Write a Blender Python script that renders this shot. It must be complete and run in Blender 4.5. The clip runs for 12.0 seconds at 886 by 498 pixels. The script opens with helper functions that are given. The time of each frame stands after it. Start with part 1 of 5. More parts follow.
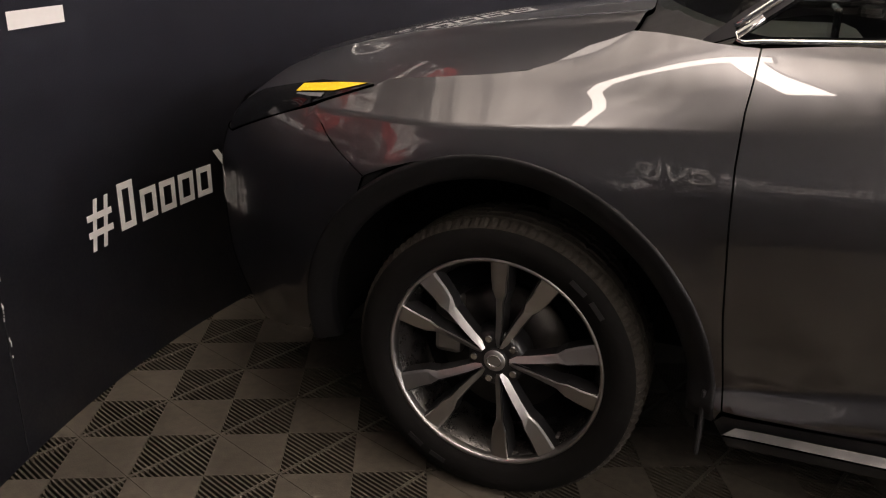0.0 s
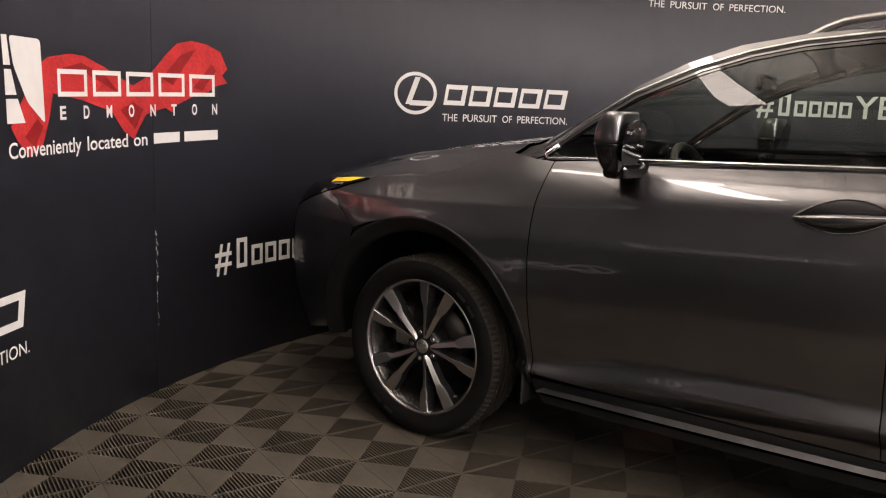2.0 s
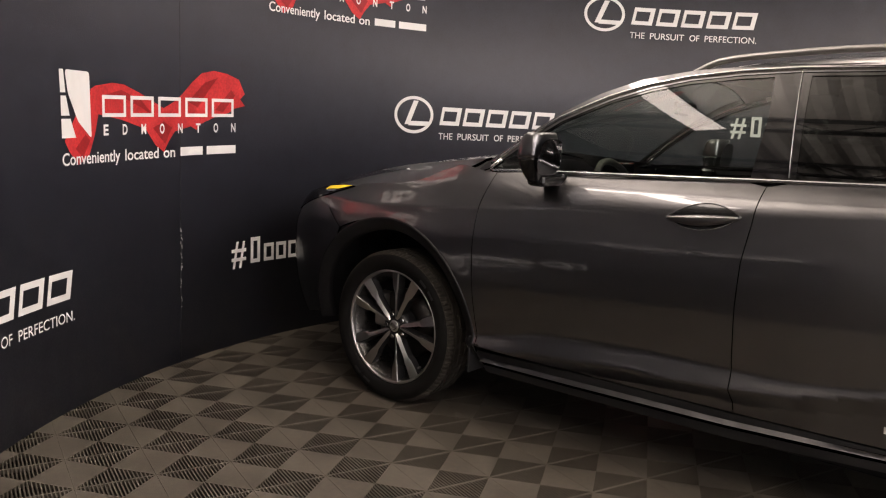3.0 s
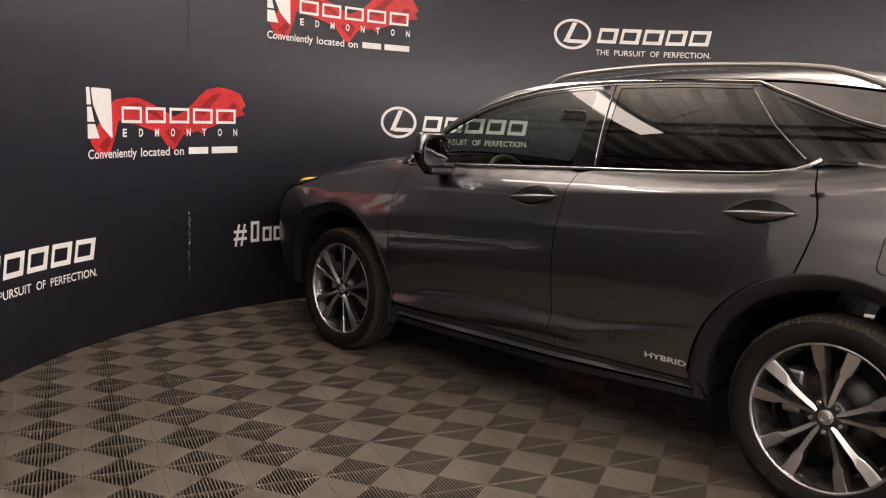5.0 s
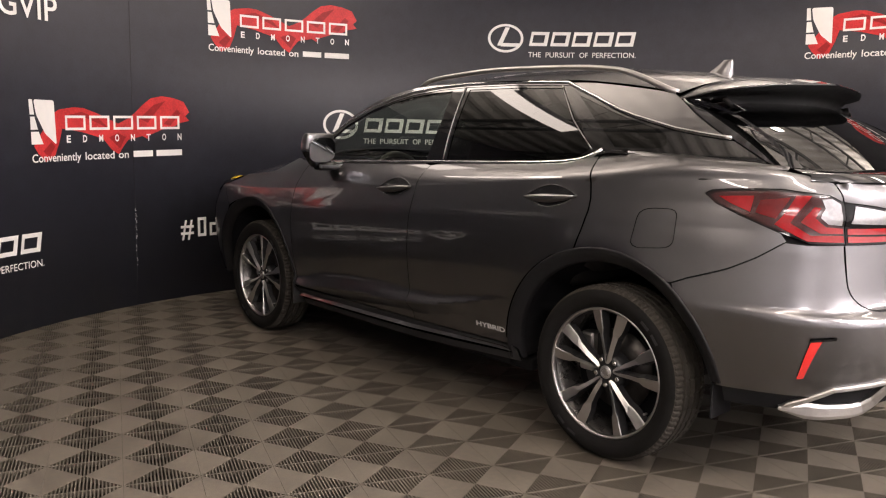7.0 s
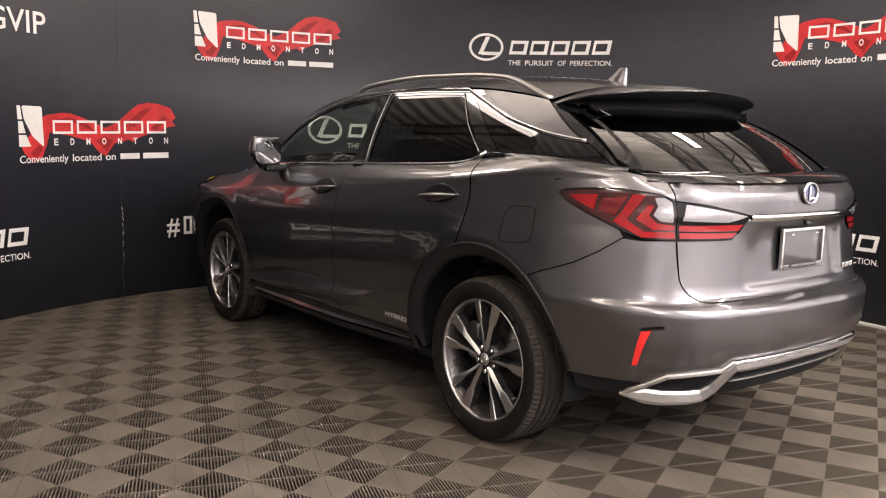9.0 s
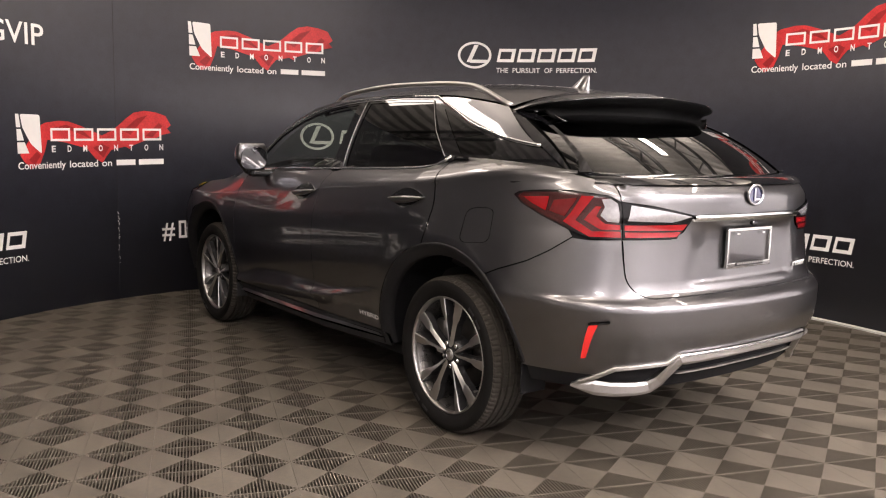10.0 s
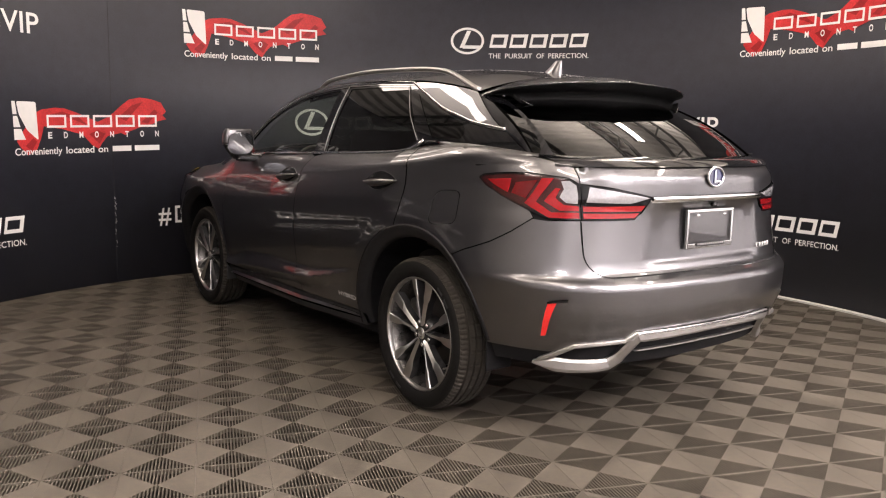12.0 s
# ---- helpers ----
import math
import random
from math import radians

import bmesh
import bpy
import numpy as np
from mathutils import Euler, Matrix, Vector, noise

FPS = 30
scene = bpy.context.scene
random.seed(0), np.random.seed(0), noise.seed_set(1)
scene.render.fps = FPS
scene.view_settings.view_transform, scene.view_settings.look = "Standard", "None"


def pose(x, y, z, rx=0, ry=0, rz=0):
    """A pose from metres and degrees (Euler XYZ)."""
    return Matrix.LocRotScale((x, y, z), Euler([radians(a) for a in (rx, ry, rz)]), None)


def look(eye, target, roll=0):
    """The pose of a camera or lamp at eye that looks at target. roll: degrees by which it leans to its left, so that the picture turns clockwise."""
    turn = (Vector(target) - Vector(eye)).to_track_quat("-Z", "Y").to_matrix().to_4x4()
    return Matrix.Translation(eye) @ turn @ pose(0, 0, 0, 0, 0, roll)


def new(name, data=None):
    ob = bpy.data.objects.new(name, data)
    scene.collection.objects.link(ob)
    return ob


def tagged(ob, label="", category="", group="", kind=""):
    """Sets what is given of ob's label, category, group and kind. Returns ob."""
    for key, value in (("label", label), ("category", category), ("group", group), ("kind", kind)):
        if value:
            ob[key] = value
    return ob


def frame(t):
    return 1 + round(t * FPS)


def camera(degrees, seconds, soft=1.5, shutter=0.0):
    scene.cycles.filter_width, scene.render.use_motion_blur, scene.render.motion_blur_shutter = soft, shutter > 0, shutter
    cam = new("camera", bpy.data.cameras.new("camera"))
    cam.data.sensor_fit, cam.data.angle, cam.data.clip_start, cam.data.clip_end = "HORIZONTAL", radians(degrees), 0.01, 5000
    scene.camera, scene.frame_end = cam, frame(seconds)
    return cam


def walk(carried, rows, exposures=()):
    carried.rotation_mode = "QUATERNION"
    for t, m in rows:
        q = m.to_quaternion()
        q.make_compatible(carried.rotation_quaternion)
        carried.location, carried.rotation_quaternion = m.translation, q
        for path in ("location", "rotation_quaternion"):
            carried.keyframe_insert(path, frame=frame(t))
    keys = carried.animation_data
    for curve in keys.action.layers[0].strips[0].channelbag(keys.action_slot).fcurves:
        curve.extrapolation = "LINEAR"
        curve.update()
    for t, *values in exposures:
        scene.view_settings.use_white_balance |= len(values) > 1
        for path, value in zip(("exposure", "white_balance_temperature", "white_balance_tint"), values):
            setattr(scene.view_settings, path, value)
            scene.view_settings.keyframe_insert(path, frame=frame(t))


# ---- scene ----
from mathutils.geometry import delaunay_2d_cdt

cam = camera(57.0, 12.0, soft=1.15)
PATH = [
    (0, (0.546, -2.532, 1.285), (-0.162, -0.789, 0.604), 0.7),
    (0.5, (0.803, -2.733, 1.307), (-0.087, -1.027, 0.76), 0.2),
    (1, (1.157, -2.934, 1.307), (0.145, -1.27, 0.852), 1.2),
    (1.5, (1.486, -3.188, 1.317), (0.43, -1.531, 0.942), 1.8),
    (2, (1.843, -3.338, 1.289), (0.705, -1.729, 0.947), 2.2),
    (2.5, (2.179, -3.49, 1.294), (0.989, -1.916, 0.965), 2.3),
    (3, (2.506, -3.645, 1.311), (1.273, -2.1, 1.009), 2.6),
    (3.2, (2.64, -3.68, 1.308), (1.378, -2.155, 1.018), 2.9),
    (4.8, (3.66, -3.811, 1.294), (2.278, -2.395, 1.01), 2.7),
    (5, (3.793, -3.79, 1.3), (2.389, -2.394, 1.018), 2.5),
    (5.5, (4.067, -3.748, 1.302), (2.635, -2.378, 1.035), 1.8),
    (6, (4.301, -3.722, 1.319), (2.869, -2.351, 1.056), 1.2),
    (6.5, (4.523, -3.606, 1.307), (3.08, -2.247, 1.036), 1.3),
    (7, (4.742, -3.517, 1.315), (3.271, -2.192, 1.033), 1.3),
    (7.2, (4.838, -3.494, 1.319), (3.346, -2.192, 1.038), 1.5),
    (8.8, (5.363, -3.152, 1.309), (3.807, -1.926, 1.034), 1.8),
    (9, (5.421, -3.136, 1.314), (3.855, -1.921, 1.046), 1.5),
    (9.5, (5.585, -3.122, 1.31), (4.009, -1.917, 1.058), 1.3),
    (10, (5.684, -3.079, 1.313), (4.099, -1.885, 1.06), 1.3),
    (10.5, (5.78, -2.991, 1.313), (4.171, -1.833, 1.053), 1.5),
    (11, (5.858, -2.921, 1.312), (4.226, -1.796, 1.044), 1.7),
    (11.5, (5.876, -2.937, 1.315), (4.252, -1.803, 1.036), 1.2),
    (12, (5.885, -2.98, 1.307), (4.284, -1.816, 1.021), 1.1),
]
walk(cam, [(t, look(eye, target, roll)) for t, eye, target, roll in PATH])
scene.view_settings.exposure = -0.07

# ---- world and lamps ----
world = bpy.data.worlds.new("shop_air")
scene.world = world
world.use_nodes = True
world.node_tree.nodes["Background"].inputs[0].default_value = (0.9, 0.92, 1.0, 1)
world.node_tree.nodes["Background"].inputs[1].default_value = 0.01

LAMP_COLOR = (1.0, 0.855, 0.755)
LAMP_COOL = (1.0, 0.90, 0.89)
TUBES = [
    # x, y, z, turn, length, width, watts
    (0.28, -1.65, 3.25, -72, 1.10, 0.24, 17),
    (-0.30, -1.12, 3.25, 0, 1.25, 0.14, 9),
    # two unseen lamps added to brighten the deck that the roof reflects
    (0.60, 4.60, 3.50, 0, 1.25, 0.14, 40),
    (4.20, 4.90, 3.50, 0, 1.25, 0.14, 40),
    (2.70, -3.90, 3.25, -4, 1.25, 0.14, 26),
    (4.60, -2.30, 3.25, 0, 1.25, 0.14, 40),
    (-0.95, 0.40, 3.25, 60, 1.25, 0.60, 10),
    (2.30, 1.90, 3.25, 4, 1.25, 0.14, 42),
    (4.60, 1.70, 3.25, 0, 1.25, 0.14, 23),
    # rear lamps out of view, strong to brighten the tail and east wall
    (6.60, -0.40, 3.40, 90, 1.25, 0.14, 130),
    (7.80, 1.80, 3.40, 90, 1.25, 0.14, 260),
    (7.80, -4.20, 3.40, 90, 1.25, 0.14, 240),
    (8.70, 0.00, 3.40, 90, 1.25, 0.14, 300),
    (8.20, 4.40, 3.40, 90, 1.25, 0.14, 300),
    # two unseen lamps added to brighten the south wall for the door ledge
    (3.00, -5.40, 3.60, 0, 1.25, 0.14, 42),
    (6.00, -6.00, 3.60, 0, 1.25, 0.14, 42),
]


# ---- materials ----
def material(name, color, rough=0.5, metal=0.0, coat=0.0, coat_rough=0.03, spec=0.5, noise_scale=0.0, noise_amount=0.0,
             rough_amount=0.0, bump=0.0, bump_scale=200.0, fine=0.0, fine_scale=900.0):
    """A principled material with two scales of variation."""
    m = bpy.data.materials.new(name)
    m.use_nodes = True
    nt = m.node_tree
    b = nt.nodes["Principled BSDF"]
    b.inputs["Base Color"].default_value = (*color, 1)
    b.inputs["Roughness"].default_value = rough
    b.inputs["Metallic"].default_value = metal
    b.inputs["Coat Weight"].default_value = coat
    b.inputs["Coat Roughness"].default_value = coat_rough
    b.inputs["Specular IOR Level"].default_value = spec
    co = nt.nodes.new("ShaderNodeNewGeometry").outputs["Position"]
    if noise_amount or rough_amount:
        big = nt.nodes.new("ShaderNodeTexNoise")
        big.inputs["Scale"].default_value, big.inputs["Detail"].default_value = noise_scale, 6
        nt.links.new(co, big.inputs["Vector"])
        small = nt.nodes.new("ShaderNodeTexNoise")
        small.inputs["Scale"].default_value, small.inputs["Detail"].default_value = noise_scale * 9, 3
        nt.links.new(co, small.inputs["Vector"])
        mix = nt.nodes.new("ShaderNodeMath")
        mix.operation = "ADD"
        nt.links.new(big.outputs["Fac"], mix.inputs[0])
        nt.links.new(small.outputs["Fac"], mix.inputs[1])
        span = nt.nodes.new("ShaderNodeMapRange")
        span.inputs["From Min"].default_value, span.inputs["From Max"].default_value = 0.6, 1.4
        nt.links.new(mix.outputs[0], span.inputs["Value"])
        if noise_amount:
            ramp = nt.nodes.new("ShaderNodeMix")
            ramp.data_type = "RGBA"
            ramp.inputs["A"].default_value = (*[c * (1 - noise_amount) for c in color], 1)
            ramp.inputs["B"].default_value = (*[min(1, c * (1 + noise_amount)) for c in color], 1)
            nt.links.new(span.outputs[0], ramp.inputs["Factor"])
            nt.links.new(ramp.outputs["Result"], b.inputs["Base Color"])
        if rough_amount:
            rr = nt.nodes.new("ShaderNodeMapRange")
            rr.inputs["To Min"].default_value = max(0, rough - rough_amount)
            rr.inputs["To Max"].default_value = min(1, rough + rough_amount)
            nt.links.new(span.outputs[0], rr.inputs["Value"])
            nt.links.new(rr.outputs[0], b.inputs["Roughness"])
    if bump:
        n = nt.nodes.new("ShaderNodeTexNoise")
        n.inputs["Scale"].default_value, n.inputs["Detail"].default_value = bump_scale, 4
        nt.links.new(co, n.inputs["Vector"])
        bp = nt.nodes.new("ShaderNodeBump")
        bp.inputs["Strength"].default_value, bp.inputs["Distance"].default_value = bump, 0.002
        nt.links.new(n.outputs["Fac"], bp.inputs["Height"])
        nt.links.new(bp.outputs[0], b.inputs["Normal"])
    return m


def glass_material(name, tint, rough=0.0):
    """Thin window glass: a tinted see-through sheet with a glossy face."""
    m = bpy.data.materials.new(name)
    m.use_nodes = True
    nt = m.node_tree
    nt.nodes.clear()
    out = nt.nodes.new("ShaderNodeOutputMaterial")
    see = nt.nodes.new("ShaderNodeBsdfTransparent")
    see.inputs[0].default_value = (*tint, 1)
    shine = nt.nodes.new("ShaderNodeBsdfGlossy")
    shine.inputs["Roughness"].default_value = rough
    face = nt.nodes.new("ShaderNodeLayerWeight")
    face.inputs["Blend"].default_value = 0.5
    power = nt.nodes.new("ShaderNodeMath")
    power.operation, power.inputs[1].default_value = "POWER", 4.0
    nt.links.new(face.outputs["Facing"], power.inputs[0])
    fres = nt.nodes.new("ShaderNodeMath")
    fres.operation, fres.inputs[1].default_value, fres.inputs[2].default_value = "MULTIPLY_ADD", 0.85, 0.045
    nt.links.new(power.outputs[0], fres.inputs[0])
    mix = nt.nodes.new("ShaderNodeMixShader")
    nt.links.new(fres.outputs[0], mix.inputs[0])
    nt.links.new(see.outputs[0], mix.inputs[1])
    nt.links.new(shine.outputs[0], mix.inputs[2])
    nt.links.new(mix.outputs[0], out.inputs[0])
    return m


PAINT = material("grey_metallic_paint", (0.125, 0.123, 0.129), 0.33, 1.0, 1.0, 0.008, 0.5, 900, 0.12, 0.03)
PAINT.node_tree.nodes["Principled BSDF"].inputs["Coat IOR"].default_value = 1.7
BLACK_GLOSS = material("gloss_black", (0.006, 0.006, 0.007), 0.05, 0, 0.3, 0.02, 0.5, 14, 0.2, 0.03)
BLACK_PLASTIC = material("black_plastic", (0.016, 0.016, 0.017), 0.55, 0, 0, 0, 0.4, 30, 0.2, 0.08, 0.15, 500)
SPOILER_BLACK = material("dark_spoiler_plastic", (0.003, 0.003, 0.003), 0.55, 0, 0, 0, 0.08, 30, 0.2, 0.05)
LINER = material("dark_liner", (0.008, 0.008, 0.009), 0.85, 0, 0, 0, 0.2, 20, 0.3, 0.05)
CHROME = material("chrome_trim", (0.78, 0.78, 0.78), 0.12, 1.0, 0, 0, 0.5, 40, 0.05, 0.05)
# flare colour carries the shade of a face that leans downward
FLARE_SHADE = material("shaded_flare_paint", (0.008, 0.008, 0.009), 0.50, 0, 0.1, 0.2, 0.25, 200, 0.15, 0.05)
# body paint darkened to stand for the shade in the handle cups
CUP_SHADE = material("shaded_cup_paint", (0.012, 0.012, 0.013), 0.25, 0.3, 0.5, 0.03, 0.5, 900, 0.1, 0.04)
SATIN = material("satin_silver", (0.50, 0.49, 0.48), 0.38, 1.0, 0, 0, 0.5, 40, 0.02, 0.01)
MACHINED = material("machined_alloy", (0.50, 0.49, 0.48), 0.33, 1.0, 0.3, 0.05, 0.5, 300, 0.04, 0.02)
GUNMETAL = material("gunmetal_alloy", (0.020, 0.020, 0.021), 0.40, 0.3, 0.2, 0.10, 0.5, 60, 0.15, 0.05)
RUBBER = material("tyre_rubber", (0.0065, 0.006, 0.0056), 0.75, 0, 0, 0, 0.14, 25, 0.35, 0.08, 0.25, 350)
BARREL = material("satin_barrel", (0.13, 0.125, 0.12), 0.30, 0.9, 0, 0, 0.5, 30, 0.25, 0.08)
BADGE = material("silver_badge", (0.72, 0.72, 0.72), 0.45, 0.3, 0, 0, 0.5, 200, 0.05, 0.05)
BRAKE = material("brake_iron", (0.07, 0.066, 0.062), 0.4, 0.9, 0, 0, 0.5, 40, 0.2, 0.1)
SEAT = material("dark_leather", (0.03, 0.028, 0.027), 0.5, 0, 0, 0, 0.4, 60, 0.2, 0.08, 0.2, 300)
GLASS_CLEAR = glass_material("green_window_glass", (0.74, 0.80, 0.75))
GLASS_DARK = glass_material("privacy_glass", (0.030, 0.032, 0.030))
MIRROR = material("mirror_silver", (0.22, 0.225, 0.24), 0.01, 1.0)
RED_LENS = material("red_lamp_lens", (0.22, 0.004, 0.007), 0.12, 0, 0.6, 0.02, 0.5, 60, 0.1, 0.03)
RED_DARK = material("dark_red_lens", (0.035, 0.002, 0.002), 0.18, 0, 0.5, 0.02, 0.6, 60, 0.2, 0.03)
RED_REFLECT = material("red_reflector", (0.70, 0.022, 0.02), 0.2, 0, 1.0, 0.03, 0.6, 120, 0.15, 0.05)
RED_DIM = material("dim_red_lens", (0.095, 0.003, 0.004), 0.15, 0, 0.6, 0.02, 0.5, 60, 0.2, 0.03)
TREAD = material("worn_tread_rubber", (0.034, 0.030, 0.025), 0.85, 0, 0, 0, 0.2, 25, 0.3, 0.08, 0.25, 350)
DARKWALL = material("dull_block_wall", (0.55, 0.54, 0.53), 0.8, 0, 0, 0, 0.3, 1.5, 0.2, 0.1, 0.2, 60)
CLEAR_LENS = material("clear_lamp_lens", (0.42, 0.42, 0.44), 0.16, 0.5, 1.0, 0.02, 0.6, 90, 0.2, 0.06)
SMOKE_LENS = material("smoked_lamp_lens", (0.006, 0.006, 0.007), 0.08, 0, 0.0, 0.02, 0.35, 60, 0.2, 0.03)
AMBER = material("amber_reflector", (1.0, 0.66, 0.03), 0.25, 0, 1.0, 0.03, 0.6, 120, 0.1, 0.05)

# the lit side marker lamp
AMBER.node_tree.nodes["Principled BSDF"].inputs["Emission Color"].default_value = (1.0, 0.60, 0.01, 1)
AMBER.node_tree.nodes["Principled BSDF"].inputs["Emission Strength"].default_value = 0.45

WALLCLOTH = material("navy_black_vinyl", (0.0215, 0.0225, 0.031), 0.48, 0, 0, 0, 0.42, 11, 0.30, 0.09, 0.25, 190)
WHITE_PRINT = material("white_print", (0.80, 0.79, 0.77), 0.55, 0, 0, 0, 0.3, 3, 0.04, 0.05)
RED_PRINT = material("red_print", (0.50, 0.03, 0.032), 0.5, 0, 0, 0, 0.3, 9, 0.38, 0.05)
TILE = material("grey_floor_tile", (0.100, 0.087, 0.069), 0.46, 0, 0, 0, 0.4, 4.5, 0.42, 0.12, 0.2, 220)
# same tile, darkened on the ribs to stand for their missing glint
TILE_RIB = material("grey_tile_rib_shaded", (0.082, 0.071, 0.056), 0.55, 0, 0, 0, 0.4, 4.5, 0.42, 0.12, 0.2, 220)
UNDERFLOOR = material("dark_subfloor", (0.018, 0.014, 0.010), 0.9, 0, 0, 0, 0.2, 4, 0.3, 0.05)
SHOPWALL = material("painted_block_wall", (0.74, 0.74, 0.76), 0.7, 0, 0, 0, 0.3, 1.5, 0.15, 0.1, 0.2, 60)
DECK = material("white_metal_deck", (0.58, 0.565, 0.54), 0.55, 0.0, 0, 0, 0.4, 1.2, 0.15, 0.1)
JOIST = material("grey_steel_joist", (0.16, 0.16, 0.16), 0.5, 0.3, 0, 0, 0.4, 6, 0.2, 0.1)
FIXTURE = material("white_enamel", (0.75, 0.75, 0.74), 0.4, 0, 0, 0, 0.4, 6, 0.05, 0.05)
TRIMWHITE = material("white_base_trim", (0.55, 0.54, 0.52), 0.5, 0, 0, 0, 0.4, 6, 0.15, 0.1)


# ---- mesh helpers ----
def mesh(name, verts, faces, mat, parent=None, smooth=False, label="", normals=None):
    me = bpy.data.meshes.new(name)
    me.from_pydata([tuple(v) for v in verts], [], faces)
    me.materials.append(mat)
    me.update()
    if smooth:
        me.polygons.foreach_set("use_smooth", [True] * len(me.polygons))
        if normals is not None:
            me.normals_split_custom_set_from_vertices([tuple(n) for n in normals])
    ob = new(name, me)
    if parent is not None:
        ob.parent = parent
    if label:
        ob["label"] = label
    return ob


def part(name, bm, mat, parent=None, label="", smooth=False):
    me = bpy.data.meshes.new(name)
    bm.to_mesh(me)
    bm.free()
    me.materials.append(mat)
    if smooth:
        me.polygons.foreach_set("use_smooth", [True] * len(me.polygons))
    ob = new(name, me)
    if parent is not None:
        ob.parent = parent
    if label:
        ob["label"] = label
    return ob


def thing(name, label, category, group="", at=(0, 0, 0)):
    ob = new(name)
    ob.location = at
    return tagged(ob, label, category, group)


def boxes(items, bevel=0.0):
    """A bmesh of boxes: (centre, size, turn about z in degrees)."""
    bm = bmesh.new()
    for c, s, turn in items:
        r = bmesh.ops.create_cube(bm, size=1, matrix=Matrix.Translation(c) @ Matrix.Rotation(radians(turn), 4, "Z") @ Matrix.Diagonal((*s, 1)))
        if bevel:
            es = list({e for v in r["verts"] for e in v.link_edges})
            bmesh.ops.bevel(bm, geom=es, offset=bevel, segments=2, affect="EDGES", profile=0.5)
    return bm


def curve_through(keys):
    """A smooth function through (x, value) keys."""
    xs, ys = [k[0] for k in keys], [k[1] for k in keys]
    n = len(xs)
    d = [(ys[i + 1] - ys[i]) / (xs[i + 1] - xs[i]) for i in range(n - 1)]
    m = [d[0]] + [0 if d[i - 1] * d[i] <= 0 else 2 * d[i - 1] * d[i] / (d[i - 1] + d[i]) for i in range(1, n - 1)] + [d[-1]]

    def f(x):
        if x <= xs[0]:
            return ys[0] + m[0] * (x - xs[0])
        if x >= xs[-1]:
            return ys[-1] + m[-1] * (x - xs[-1])
        i = 0
        while x > xs[i + 1]:
            i += 1
        h = xs[i + 1] - xs[i]
        t = (x - xs[i]) / h
        return ((1 + 2 * t) * (1 - t) ** 2 * ys[i] + t * (1 - t) ** 2 * h * m[i] + t * t * (3 - 2 * t) * ys[i + 1] + t * t * (t - 1) * h * m[i + 1])

    return f


def sstep(a, b, x):
    t = min(1, max(0, (x - a) / (b - a)))
    return t * t * (3 - 2 * t)


def inside(p, poly):
    x, y = p
    hit, j = False, len(poly) - 1
    for i in range(len(poly)):
        xi, yi = poly[i]
        xj, yj = poly[j]
        if (yi > y) != (yj > y) and x < (xj - xi) * (y - yi) / (yj - yi) + xi:
            hit = not hit
        j = i
    return hit


def dense(poly, step, closed=True):
    """The outline with points no further apart than step."""
    out = []
    n = len(poly)
    for i in range(n if closed else n - 1):
        a, b = poly[i], poly[(i + 1) % n]
        k = max(1, int(math.ceil(math.dist(a, b) / step)))
        out += [(a[0] + (b[0] - a[0]) * t / k, a[1] + (b[1] - a[1]) * t / k) for t in range(k)]
    return out if closed else out + [poly[-1]]


def rounded(poly, r, seg=4):
    """The outline with its corners rounded by about r."""
    out, n = [], len(poly)
    for i in range(n):
        a, b, c = Vector(poly[i - 1]), Vector(poly[i]), Vector(poly[(i + 1) % n])
        k1, k2 = min(r, (a - b).length * 0.45), min(r, (c - b).length * 0.45)
        p, q = b + (a - b).normalized() * k1, b + (c - b).normalized() * k2
        for s in range(seg + 1):
            t = s / seg
            out.append(tuple(p * (1 - t) ** 2 + b * 2 * t * (1 - t) + q * t * t))
    return out


def arc(cx, cz, r, a0, a1, n=24):
    return [(cx + r * math.cos(radians(a0 + (a1 - a0) * i / n)), cz + r * math.sin(radians(a0 + (a1 - a0) * i / n))) for i in range(n + 1)]


def fill(outline, holes=(), grid=0.03, edge=None):
    """2D triangles that fill an outline with holes, on an even grid: points, triangles, and the outline loops as index lists."""
    edge = edge or grid
    loops = [dense(outline, edge)] + [dense(h, edge) for h in holes]
    pts, edges, rings = [], [], []
    for lp in loops:
        k = len(pts)
        rings.append(list(range(k, k + len(lp))))
        edges += [(k + i, k + (i + 1) % len(lp)) for i in range(len(lp))]
        pts += lp
    border = list(pts)
    x0, x1 = min(p[0] for p in outline), max(p[0] for p in outline)
    y0, y1 = min(p[1] for p in outline), max(p[1] for p in outline)
    arr = np.array(border)
    nx, ny = int((x1 - x0) / grid) + 1, int((y1 - y0) / grid) + 1
    for i in range(nx + 1):
        for j in range(ny + 1):
            p = (x0 + i * grid + 0.0007, y0 + j * grid + 0.0011)
            if inside(p, loops[0]) and not any(inside(p, h) for h in loops[1:]):
                if np.min((arr[:, 0] - p[0]) ** 2 + (arr[:, 1] - p[1]) ** 2) > (0.45 * min(grid, edge)) ** 2:
                    pts.append(p)
    v, e, f, vo, *_ = delaunay_2d_cdt([Vector(p) for p in pts], edges, [], 0, 1e-6)
    tris = []
    for t in f:
        c = (sum(v[i][0] for i in t) / len(t), sum(v[i][1] for i in t) / len(t))
        if inside(c, loops[0]) and not any(inside(c, h) for h in loops[1:]):
            tris.append(tuple(t))
    back = {}
    for new_i, olds in enumerate(vo):
        for o in olds:
            back[o] = new_i
    rings = [[back[i] for i in r if i in back] for r in rings]
    return [(q[0], q[1]) for q in v], tris, rings


